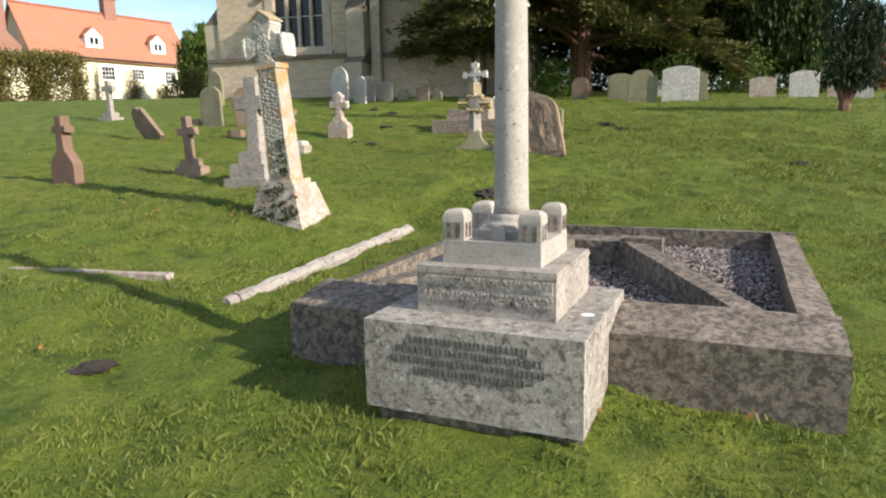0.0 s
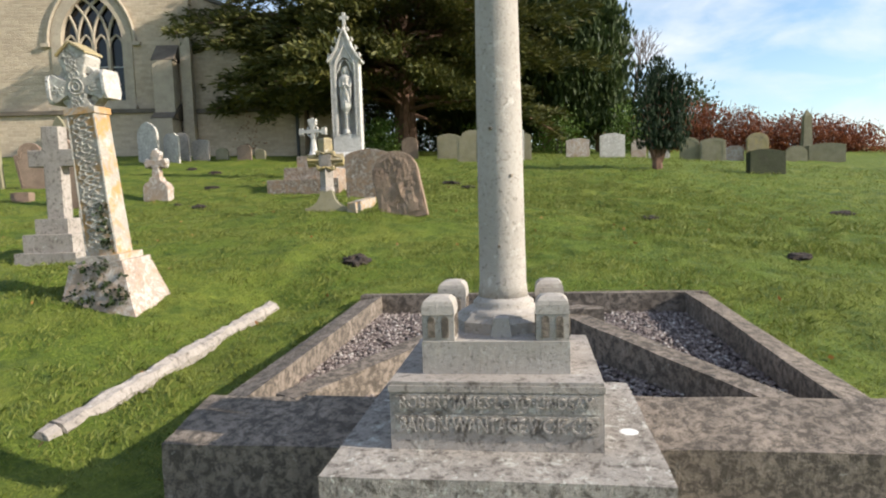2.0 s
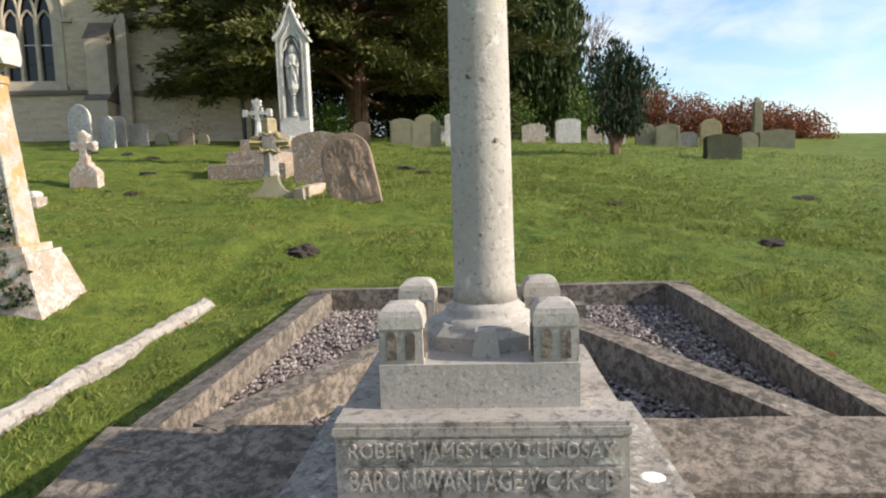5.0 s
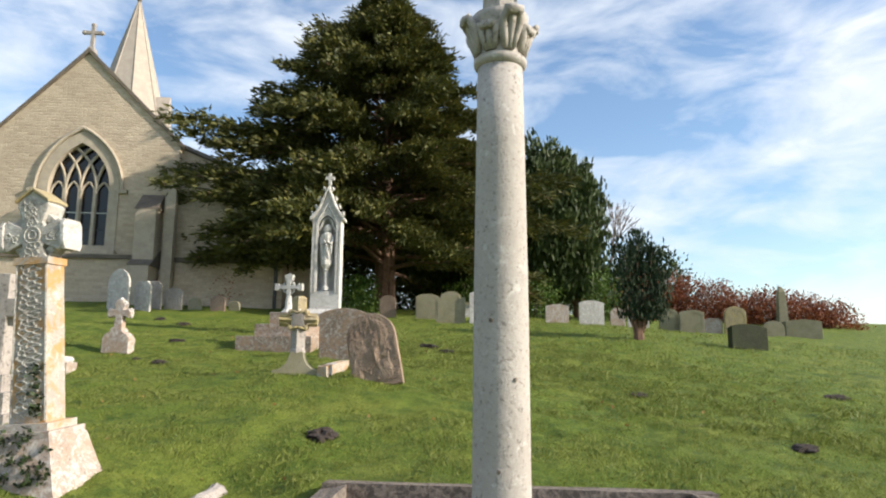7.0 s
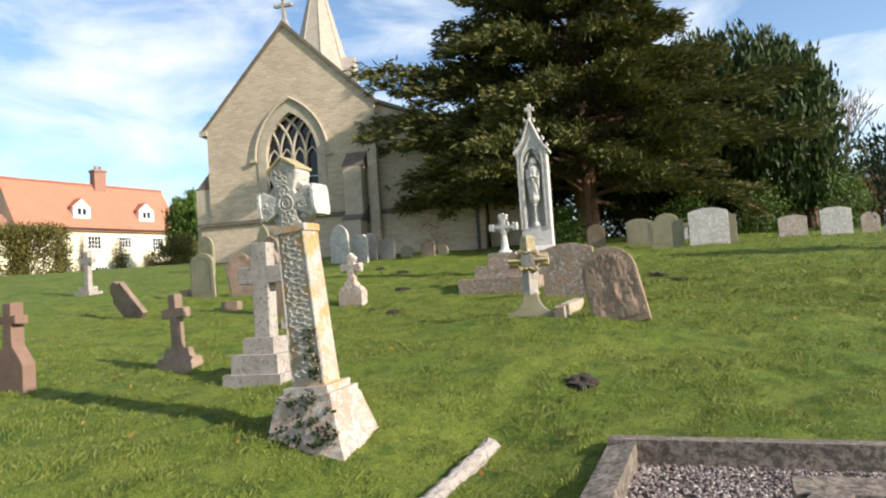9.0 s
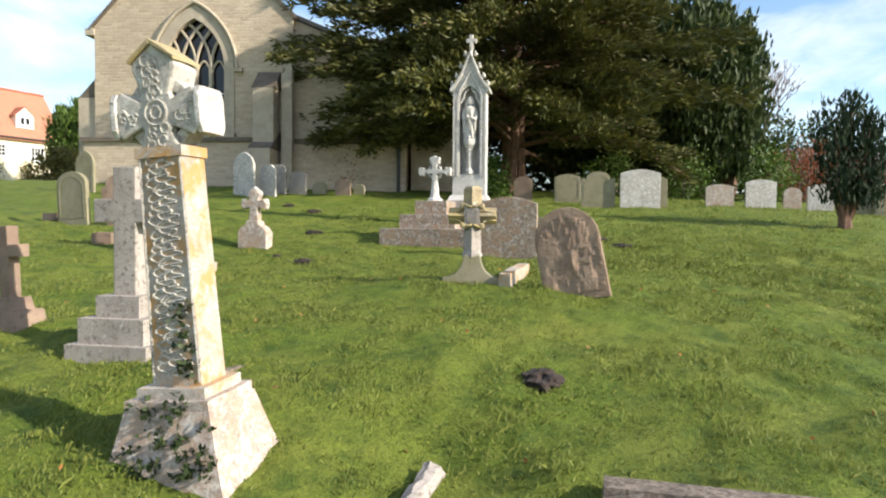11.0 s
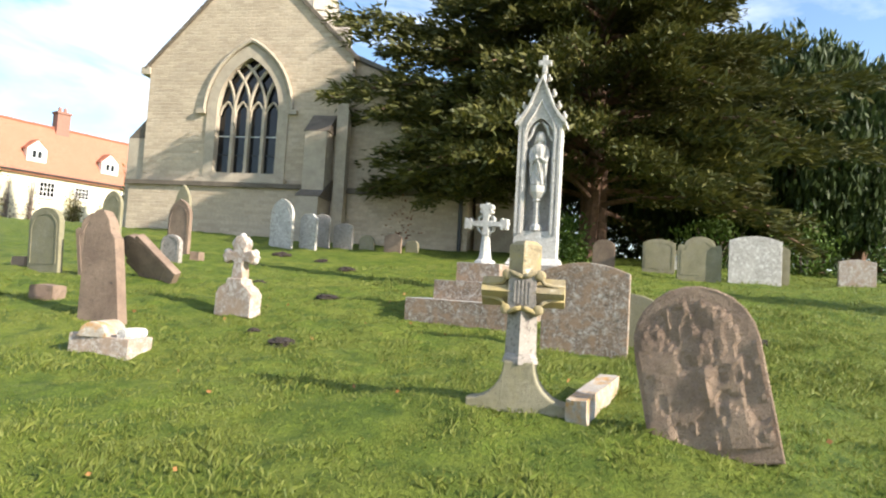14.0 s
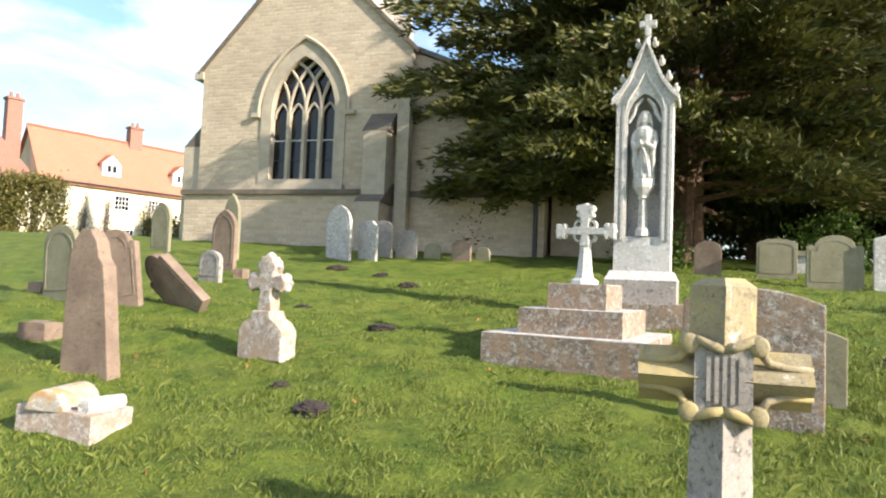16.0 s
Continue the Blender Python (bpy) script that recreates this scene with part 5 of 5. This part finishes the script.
roof = pitched("roof", HW - 0.3, HL + 0.3, -0.35, HD / 2, HE - 0.1, HR, house)
pitched("back_roof", HW - 0.3, HL + 0.3, HD + 0.35, HD / 2 + 0.01, HE - 0.1, HR, house)
part("ridge_tiles", tube([(HW - 0.3 + (HL - HW + 0.6) * i / 30, HD / 2, HR + 0.02 + 0.05 * noise.noise((i * 0.4, 0, 0))) for i in range(31)], [0.14] * 31, 6), M_TILES, roof)
part("gutter", tube([(HW - 0.3, -0.42, HE - 0.08), (HL + 0.3, -0.42, HE - 0.08)], [0.09, 0.09], 6), M_IRON, house)
for wx_, wz_, ww, wh_ in HOLES:
    wdw = part("window", holed([(wx_ - ww / 2 - 0.1, wz_ - 0.1), (wx_ + ww / 2 + 0.1, wz_ - 0.1), (wx_ + ww / 2 + 0.1, wz_ + wh_ + 0.1), (wx_ - ww / 2 - 0.1, wz_ + wh_ + 0.1)],
                               [(wx_ - ww / 2, wz_), (wx_ + ww / 2, wz_), (wx_ + ww / 2, wz_ + wh_), (wx_ - ww / 2, wz_ + wh_)], -0.05, -0.002), M_WHITE, house, "white-framed sash window")
    part("pane", block(wx_ - ww / 2, wx_ + ww / 2, -0.02, -0.003, wz_, wz_ + wh_, 0), M_GLASS, wdw)
    for i in range(1, 4):
        part("glazing_bar", block(wx_ - ww / 2 + ww * i / 4 - 0.025, wx_ - ww / 2 + ww * i / 4 + 0.025, -0.045, -0.021, wz_, wz_ + wh_, 0), M_WHITE, wdw)
    for i in range(1, 3):
        part("glazing_bar", block(wx_ - ww / 2, wx_ + ww / 2, -0.049, -0.0215, wz_ + wh_ * i / 3 - 0.025, wz_ + wh_ * i / 3 + 0.025, 0), M_WHITE, wdw)
    part("sill", block(wx_ - ww / 2 - 0.15, wx_ + ww / 2 + 0.15, -0.16, -0.002, wz_ - 0.2, wz_ - 0.102, 0.01), M_WHITE, wdw)
for dx in (7.0, 13.9):
    dy, dz = 0.75, 11.1
    d = part("dormer", slab([(dx - 0.85, dz), (dx + 0.85, dz), (dx + 0.85, dz + 1.15), (dx, dz + 1.95), (dx - 0.85, dz + 1.15)], dy - 0.3, dy + 1.9, 0), M_WHITE, house, "white-boarded gabled dormer")
    part("dormer_roof", slab([(dx, dz + 1.98), (dx + 1.0, dz + 1.05), (dx + 1.0, dz + 1.17), (dx, dz + 2.12)], dy - 0.2, dy + 2.0, 0), M_TILES, d)
    part("dormer_roof", slab([(dx, dz + 1.98), (dx, dz + 2.12), (dx - 1.0, dz + 1.17), (dx - 1.0, dz + 1.05)], dy - 0.2, dy + 2.0, 0), M_TILES, d)
    for s in (-0.24, 0.24):
        part("dormer_pane", block(dx + s - 0.17, dx + s + 0.17, dy - 0.32, dy - 0.302, dz + 0.35, dz + 1.0, 0), M_GLASS, d)
for cx_, cz0, cz1, cw in ((10.3, 14.3, 16.6, 0.62), (-0.5, 9.0, 17.0, 0.6)):
    ch_ = part("chimney", block(cx_ - cw, cx_ + cw, HD / 2 - 0.5, HD / 2 + 0.5, cz0, cz1, 0.02), M_BRICK, house)
    part("chimney_cap", block(cx_ - cw - 0.1, cx_ + cw + 0.1, HD / 2 - 0.6, HD / 2 + 0.6, cz1 - 0.002, cz1 + 0.2, 0.02), M_BRICK, ch_)
    for s in (-0.25, 0.25):
        part("chimney_pot", lathe([(0.18, cz1 + 0.19), (0.14, cz1 + 0.7)], 10, None, (cx_ + s, HD / 2)), M_BRICK, ch_)
part("wing_wall", slab([(0, HB), (5, HB), (5, 10.5), (2.5, 13.2), (0, 10.5)], -1.0, 4.0, 0), M_BRICK, house, "red brick gabled wing").matrix_local = pose(-5.3, 0.2, 0)
part("wing_base", block(-5.4, 0.0, -0.95, -0.8, HB, 8.6, 0), M_PLASTER, house)
gw = tagged(new("garden_wall", mesh_of("garden_wall", block(0, 9, 0, 0.4, 3.4, 5.4, 0.02), M_ASHLAR)), "low stone garden wall before the farmhouse", "wall", kind="structure")
gw.matrix_world = pose(9.6, 66, 0, 0, 0, 20)


# ---- trees and hedges ----
def limb_path(p, a, el, length, droop, n=7):
    pts = [Vector(p)]
    d = Vector((math.cos(a) * math.cos(el), math.sin(a) * math.cos(el), math.sin(el)))
    for i in range(n):
        d.z -= droop / n
        pts.append(pts[-1] + d.normalized() * (length / n))
    return pts


def yew(x, y, height, radius, seed):
    r = random.Random(seed)
    z0 = G(x, y) - 0.2
    t = thing("yew_tree", pose(x, y, z0), "huge spreading dark yew with tiered drooping branches", "tree")
    trunk = bmesh.new()
    for k in range(4):
        tube([(0.25 * math.cos(k * 1.7), 0.25 * math.sin(k * 1.7), 0), (0.2 * math.cos(k * 1.7 + 0.5), 0.2 * math.sin(k * 1.7 + 0.5), 3), (0.12 * math.cos(k), 0.1 * math.sin(k), height * 0.6), (0, 0, height * 0.93)], [0.30, 0.26, 0.2, 0.04], 8, trunk)
    cs, ds = [], []
    for i in range(290):
        f = (i + r.random()) / 290
        h = 1.9 + f ** 0.9 * (height - 2.2)
        env = math.sin(min(1, 0.62 + 0.5 * (1 - h / height)) * 1.57) * (1 - (h / height) ** 2.2) ** 0.66
        a = i * 2.39996 + r.uniform(-0.3, 0.3)
        ln = radius * env * r.uniform(0.70, 1.10)
        if 3.0 < h < 6.5:
            # the lowest boughs sweep out farthest towards the church
            ln *= 1.0 + 0.14 * max(0, math.cos(a - 2.82)) ** 2
        if h > 0.36 * height:
            # thinner on the side of the upright yews
            ln *= 1 - 0.36 * max(0, math.cos(a + 0.75)) * min(1, (h / height - 0.36) * 5)
        if ln < 0.6:
            ln = 0.6
        pts = limb_path((0, 0, h), a, r.uniform(0.10, 0.5), ln, r.uniform(0.35, 0.8))
        if i % 2 == 0:
            tube(pts, [0.10 * (1 - j / 8) + 0.012 for j in range(len(pts))], 5, trunk)
        m = int(6 + ln * 3.8)
        for j in range(m):
            q = (j + r.random()) / m
            q = 0.22 + 0.78 * q ** 0.75
            k = min(len(pts) - 2, int(q * (len(pts) - 1)))
            c = pts[k].lerp(pts[k + 1], q * (len(pts) - 1) - k)
            side = r.uniform(-1, 1) * (0.22 + 0.11 * ln * (1.12 - q))
            px, py = -math.sin(a), math.cos(a)
            cs.append((c.x + px * side, c.y + py * side, c.z + r.uniform(-0.2, 0.12)))
            ds.append((math.cos(a) * 0.9 + px * side * 0.8, math.sin(a) * 0.9 + py * side * 0.8, 0.12))
    # heavy low boughs reaching out before the church
    for i in range(30):
        a, h, ln = r.uniform(2.25, 3.15), r.uniform(2.9, 5.9), r.uniform(5.6, 8.3)
        pts = limb_path((0, 0, h), a, r.uniform(0.12, 0.34), ln, r.uniform(0.4, 0.75))
        tube(pts, [0.09 * (1 - j / 8) + 0.012 for j in range(len(pts))], 5, trunk)
        for j in range(44):
            q = 0.30 + 0.70 * ((j + r.random()) / 44) ** 0.8
            k = min(len(pts) - 2, int(q * (len(pts) - 1)))
            c = pts[k].lerp(pts[k + 1], q * (len(pts) - 1) - k)
            side = r.uniform(-1, 1) * (0.25 + 0.75 * (1.15 - q))
            px, py = -math.sin(a), math.cos(a)
            cs.append((c.x + px * side, c.y + py * side, c.z + r.uniform(-0.3, 0.1)))
            ds.append((math.cos(a) * 0.9 + px * side * 0.8, math.sin(a) * 0.9 + py * side * 0.8, 0.0))
    part("trunk", trunk, M_BARK, t, "reddish-brown trunk and limbs")
    sprays("crown", cs, ds, 27, 0.35, 0.046, 0.36, M_YEW, seed, t, 0.10, 0.17)
    return t


yew(20.75, 22.85, 15.0, 8.6, 2)


def upright(x, y, height, radius, seed, mat, name, label, per=22, cols=46, trunk_r=0.25, bare=0.1, length=0.42):
    r = random.Random(seed)
    t = thing(name, pose(x, y, G(x, y) - 0.1), label, "tree")
    tr = tube([(0, 0, 0), (0.05, 0.05, height * 0.4), (0, 0, height * 0.85)], [trunk_r, trunk_r * 0.7, 0.03], 7)
    cs, ds = [], []
    for i in range(cols):
        a, q = r.uniform(0, 6.28), math.sqrt(r.random())
        bx_, by_ = math.cos(a) * radius * q, math.sin(a) * radius * q
        top = height * (1 - 0.22 * q ** 2 + r.uniform(-0.10, 0.04))
        z = height * (bare + r.uniform(0, 0.06))
        stem = [(bx_ * 0.15, by_ * 0.15, height * 0.08), (bx_ * 0.7, by_ * 0.7, height * 0.35), (bx_, by_, top * 0.9)]
        if height < 4:
            part("stem", tube(stem, [0.04, 0.03, 0.01], 5), M_BARK, t)
        else:
            tube(stem, [0.05, 0.035, 0.01], 4, tr)
        while z < top:
            s = (0.45 + 0.55 * min(1, z / (height * 0.35))) * (1 - 0.25 * max(0, z / height - 0.75) / 0.25)
            cs.append((bx_ * s + r.uniform(-0.12, 0.12), by_ * s + r.uniform(-0.12, 0.12), z))
            ds.append((bx_ * 0.12, by_ * 0.12, 1.0))
            z += r.uniform(0.16, 0.30)
    part("trunk", tr, M_BARK, t)
    sprays("crown", cs, ds, per, length, length * 0.15, 0.30, mat, seed, t, 0.0, 0.10 + radius * 0.05)
    return t


for i, (ux, uy, uh, ur) in enumerate(((28.9, 17.7, 7.9, 1.4), (28.2, 18.7, 8.7, 1.7), (27.4, 19.8, 9.3, 2.0), (26.6, 21.3, 9.2, 2.1), (27.9, 22.4, 9.0, 2.1), (25.4, 24.0, 9.0, 2.2))):
    upright(ux, uy, uh, ur, 30 + i, M_IRISH, "upright_yew", "tall dark columnar yew of upright sprays", 16, 44)
upright(17.36, 9.37, 3.1, 0.62, 52, M_JUNIPER, "juniper", "small dark upright juniper standing alone in the grass", 30, 13, 0.15, 0.20, 0.20)
upright(13.7, 69.0, 7.9, 2.1, 51, M_SHRUB, "garden_conifer", "dense green conifer beside the farmhouse", 14, 40, 0.2, 0.1, 0.6)


def bush(x, y, rx, ry, h, mat, seed, label, name="bush", n=260, per=22, leafsize=0.2, twigs=0, yaw=0.0, boxy=False, lift=0.0):
    r = random.Random(seed)
    t = thing(name, pose(x, y, G(x, y) - 0.1, 0, 0, yaw), label, "hedge" if "hedge" in name else "shrub")
    cs, ds = [], []
    while len(cs) < n:
        p = [r.uniform(-1, 1), r.uniform(-1, 1), r.random()]
        if not boxy and p[0] ** 2 + p[1] ** 2 + (p[2] * 1.02) ** 2 > 1 + 0.25 * noise.noise(Vector(p) * 3 + Vector((seed, 0, 0))):
            continue
        if boxy and max(abs(p[0]), abs(p[1]), p[2]) < 0.8:
            continue
        cs.append((p[0] * rx, p[1] * ry, lift + p[2] * h))
        ds.append((p[0] * 0.6, p[1] * 0.6, 0.35 + p[2] * 0.6))
    stems = bmesh.new()
    for k in range(6 + twigs):
        a, q = r.uniform(0, 6.28), r.uniform(0.2, 1)
        top = (math.cos(a) * rx * q, math.sin(a) * ry * q, h * (r.uniform(0.75, 1.08) if k >= 6 else 0.6))
        mid = tuple(v * 0.5 + r.uniform(-0.15, 0.15) for v in top)
        tube([(mid[0] * 0.6, mid[1] * 0.6, 0), mid, top], [0.035, 0.022, 0.006], 4, stems)
    part("branchwork", stems, M_TWIG, t)
    sprays("leaves", cs, ds, per, leafsize, leafsize * 0.28, 0.7, mat, seed, t, 0, 0.16 + 0.04 * h)
    return t


# russet hedge along the ridge
hr = random.Random(21)
for i in range(8):
    f = i / 10
    hx, hy = 33.5 + 8.0 * f, 17.0 - 11.5 * f
    bush(hx, hy, 1.9, 1.4, (2.9 - 2.0 * f) * hr.uniform(0.8, 1.15), M_COPPER, 60 + i, "leafless-topped russet beech bush in the boundary hedge", "hedge_bush", 170, 18, 0.16, 22)
# shrubs below and beside the yews
for i, (bx0, by0, br, bh) in enumerate(((18.3, 21.8, 0.9, 1.6), (23.6, 20.0, 1.2, 2.4), (25.8, 18.0, 1.1, 2.3), (27.4, 15.4, 0.9, 2.4))):
    bush(bx0, by0, br, br, bh, M_SHRUB, 80 + i, "bright green shrub in the shade of the yews", "shrub", 110, 18, 0.16)
for i in range(9):
    bush(23.5 + i * 1.9, 31.5 - i * 1.75, 1.9, 1.4, 4.6, M_IRISH, 95 + i, "dark evergreen thicket behind the yews", "thicket_bush", 170, 18, 0.26)
bush(15.2, 26.5, 0.55, 0.5, 2.6, M_COPPER, 110, "russet climbing shrub at the church corner", "shrub", 60, 12, 0.12, 10)
bush(29.6, 15.0, 0.8, 0.8, 2.6, M_COPPER, 111, "red-leaved shrub beside the yews", "shrub", 90, 16, 0.13, 8)
# clipped hedge and climbers by the house
for i in range(5):
    bush(1.0 - i * 2.35, 51.5 - i * 0.4, 1.25, 1.0, 3.3, M_HEDGE, 120 + i, "tall clipped olive-green hedge", "hedge", 330, 26, 0.20, 0, 10, True)
bush(11.4, 63.5, 2.2, 1.2, 3.6, M_HEDGE, 130, "yellow-green garden shrub beside the farmhouse", "shrub", 200, 20, 0.3)
for i, (cx, cw, cz, chh) in enumerate(((10.3, 0.55, 0.6, 3.8), (13.7, 0.8, 0.5, 2.4), (4.5, 0.4, 0.6, 4.3), (6.5, 0.3, 0.6, 4.2))):
    q = HM @ Vector((cx, -0.35, 0))
    bush(q.x, q.y, cw, 0.2, chh + cz, M_HEDGE if i < 2 else M_TWIG, 140 + i, "bare climbing shrub trained against the house wall", "climber", 90 if i < 2 else 24, 16, 0.22, 14, 22.7)


def bare_tree(x, y, h, seed):
    r = random.Random(seed)
    t = thing("bare_tree", pose(x, y, G(x, y) - 0.2), "leafless winter tree with fine twigs", "tree")
    bm = bmesh.new()

    def grow(p, d, ln, rad, depth):
        q = p + d * ln
        tube([p, p.lerp(q, 0.5) + Vector((r.uniform(-0.1, 0.1), r.uniform(-0.1, 0.1), 0)) * ln * 0.4, q], [rad, rad * 0.85, rad * 0.65], 4, bm)
        if depth:
            for _ in range(3):
                nd = (d + Vector((r.uniform(-0.6, 0.6), r.uniform(-0.6, 0.6), r.uniform(-0.1, 0.45)))).normalized()
                grow(q, nd, ln * r.uniform(0.6, 0.8), rad * 0.6, depth - 1)

    grow(Vector((0, 0, 0)), Vector((0, 0, 1)), h * 0.28, h * 0.018, 5)
    part("trunk", bm, M_TWIG, t)


bare_tree(37.0, 20.4, 8.2, 4)
bare_tree(58.0, 3.5, 5.5, 5)
for i in range(5):
    bush(60 + 5 * i, 3.0 - 4.5 * i, 3.2, 2.5, 3.6, M_IRISH, 160 + i, "dark far evergreen beyond the ridge", "far_bush", 90, 18, 0.5)


# ---- molehills, fallen leaves, grass ----
def molehill(x, y, r_, h):
    bm = bmesh.new()
    bmesh.ops.create_icosphere(bm, subdivisions=4, radius=1)
    for v in bm.verts:
        k = 1 + 0.35 * noise.noise(v.co * 2.2 + Vector((x, y, 0))) + 0.18 * noise.noise(v.co * 7 + Vector((y, x, 0)))
        v.co = Vector((v.co.x * r_ * k, v.co.y * r_ * 0.75 * k, v.co.z * h * k))
    ob = part("molehill", bm, M_SOIL)
    ob.matrix_world = pose(x, y, G(x, y), 0, 0, x * 40)
    tagged(ob, "molehill of fresh dark crumbly soil", "molehill", "molehills in the turf")


for mx, my, mr, mh in ((5.15, 7.50, 0.22, 0.10), (5.98, 13.10, 0.20, 0.07), (7.6, 15.7, 0.18, 0.06), (9.2, 22.3, 0.25, 0.10), (5.93, 13.9, 0.10, 0.04), (11.6, 11.85, 0.25, 0.07), (11.3, 11.0, 0.20, 0.06), (8.89, 3.57, 0.18, 0.06), (7.1, 17.4, 0.16, 0.06), (4.75, 8.5, 0.06, 0.03), (9.6, 19.3, 0.22, 0.07), (10.3, 6.2, 0.2, 0.05), (13.0, 4.0, 0.25, 0.06), (9.7, 20.9, 0.2, 0.07), (0.1, 4.6, 0.14, 0.03)):
    molehill(mx, my, mr, mh)


def scatter(n, seed, xr, yr, keep):
    r = np.random.default_rng(seed)
    p = np.column_stack([r.uniform(*xr, n), r.uniform(*yr, n)])
    return p[r.random(n) < keep(p[:, 0], p[:, 1])], r


def turf_height(p):
    return np.array([G(x, y) + turf_relief(x, y) for x, y in p])


def grass(n, seed, xr, yr, h0, h1, w):
    def keep(x, y):
        s = np.clip((0.50 * x + 0.86 * y), 0, 12)
        d = np.hypot(x - s * 0.50, y - s * 0.86)
        return np.clip(1.25 - d / 9.0, 0.12, 1)

    p, r = scatter(n, seed, xr, yr, keep)
    q = (np.c_[p, np.zeros(len(p))] - np.array([1.63, 2.54, 0])) @ np.array(MON_INV.to_3x3().transposed())
    inside_ = (q[:, 0] > -1.5) & (q[:, 0] < 1.68) & (q[:, 1] > 0.56) & (q[:, 1] < 4.2) | (np.abs(q[:, 0]) < 0.56) & (q[:, 1] > -0.02) & (q[:, 1] < 1.1)
    p = p[~inside_]
    k = len(p)
    z = turf_height(p) - 0.012
    clump = np.array([0.8 + 0.9 * noise.noise((x * 2.3, y * 2.3, 9)) + 0.6 * noise.noise((x * 0.8, y * 0.8, 3)) for x, y in p]).clip(0.3, 1.9)
    a = r.uniform(0, 6.283, k)
    lean = r.normal(0, 0.6, (k, 2)) * 1.0 + np.array([0.25, 0.1])
    h = r.uniform(h0, h1, k) * clump
    base = np.column_stack([p, z])
    s = np.column_stack([np.cos(a), np.sin(a), np.zeros(k)]) * (w * r.uniform(0.6, 1.3, k))[:, None]
    mid = base + np.column_stack([lean[:, 0] * h * 0.35, lean[:, 1] * h * 0.35, h * 0.62])
    tip = base + np.column_stack([lean[:, 0] * h, lean[:, 1] * h, h * 0.9])
    v = np.stack([base - s, base + s, mid + s * 0.7, tip, mid - s * 0.7], 1)
    f = (np.arange(k) * 5)[:, None] + np.arange(5)[None]
    me = bpy.data.meshes.new("grass")
    me.from_pydata(v.reshape(-1, 3).tolist(), [], f.tolist())
    me.materials.append(M_BLADE)
    tagged(new("grass", me), "short uneven green grass blades of the churchyard", "grass", kind="stuff")


grass(520000, 5, (-5, 14), (-1, 20), 0.028, 0.070, 0.0042)
grass(230000, 6, (9, 24), (-3, 20), 0.045, 0.10, 0.0085)

lp, lr = scatter(150, 9, (-2, 12), (0.5, 16), lambda x, y: np.full(len(x), 1.0))
lp = [p for p in lp if not in_plot(p[0], p[1], 0.25)]
lc = [(x, y, z + 0.035) for (x, y), z in zip(lp, turf_height(lp))]
fl = sprays("fallen_leaves", lc, [(0.6, 0.5, 0.2)] * len(lc), 1, 0.06, 0.02, 0.9, M_DEAD, 12, None, 0.0, 0.005)
tagged(fl, "scattered brown fallen leaves on the grass", "leaves", kind="stuff")
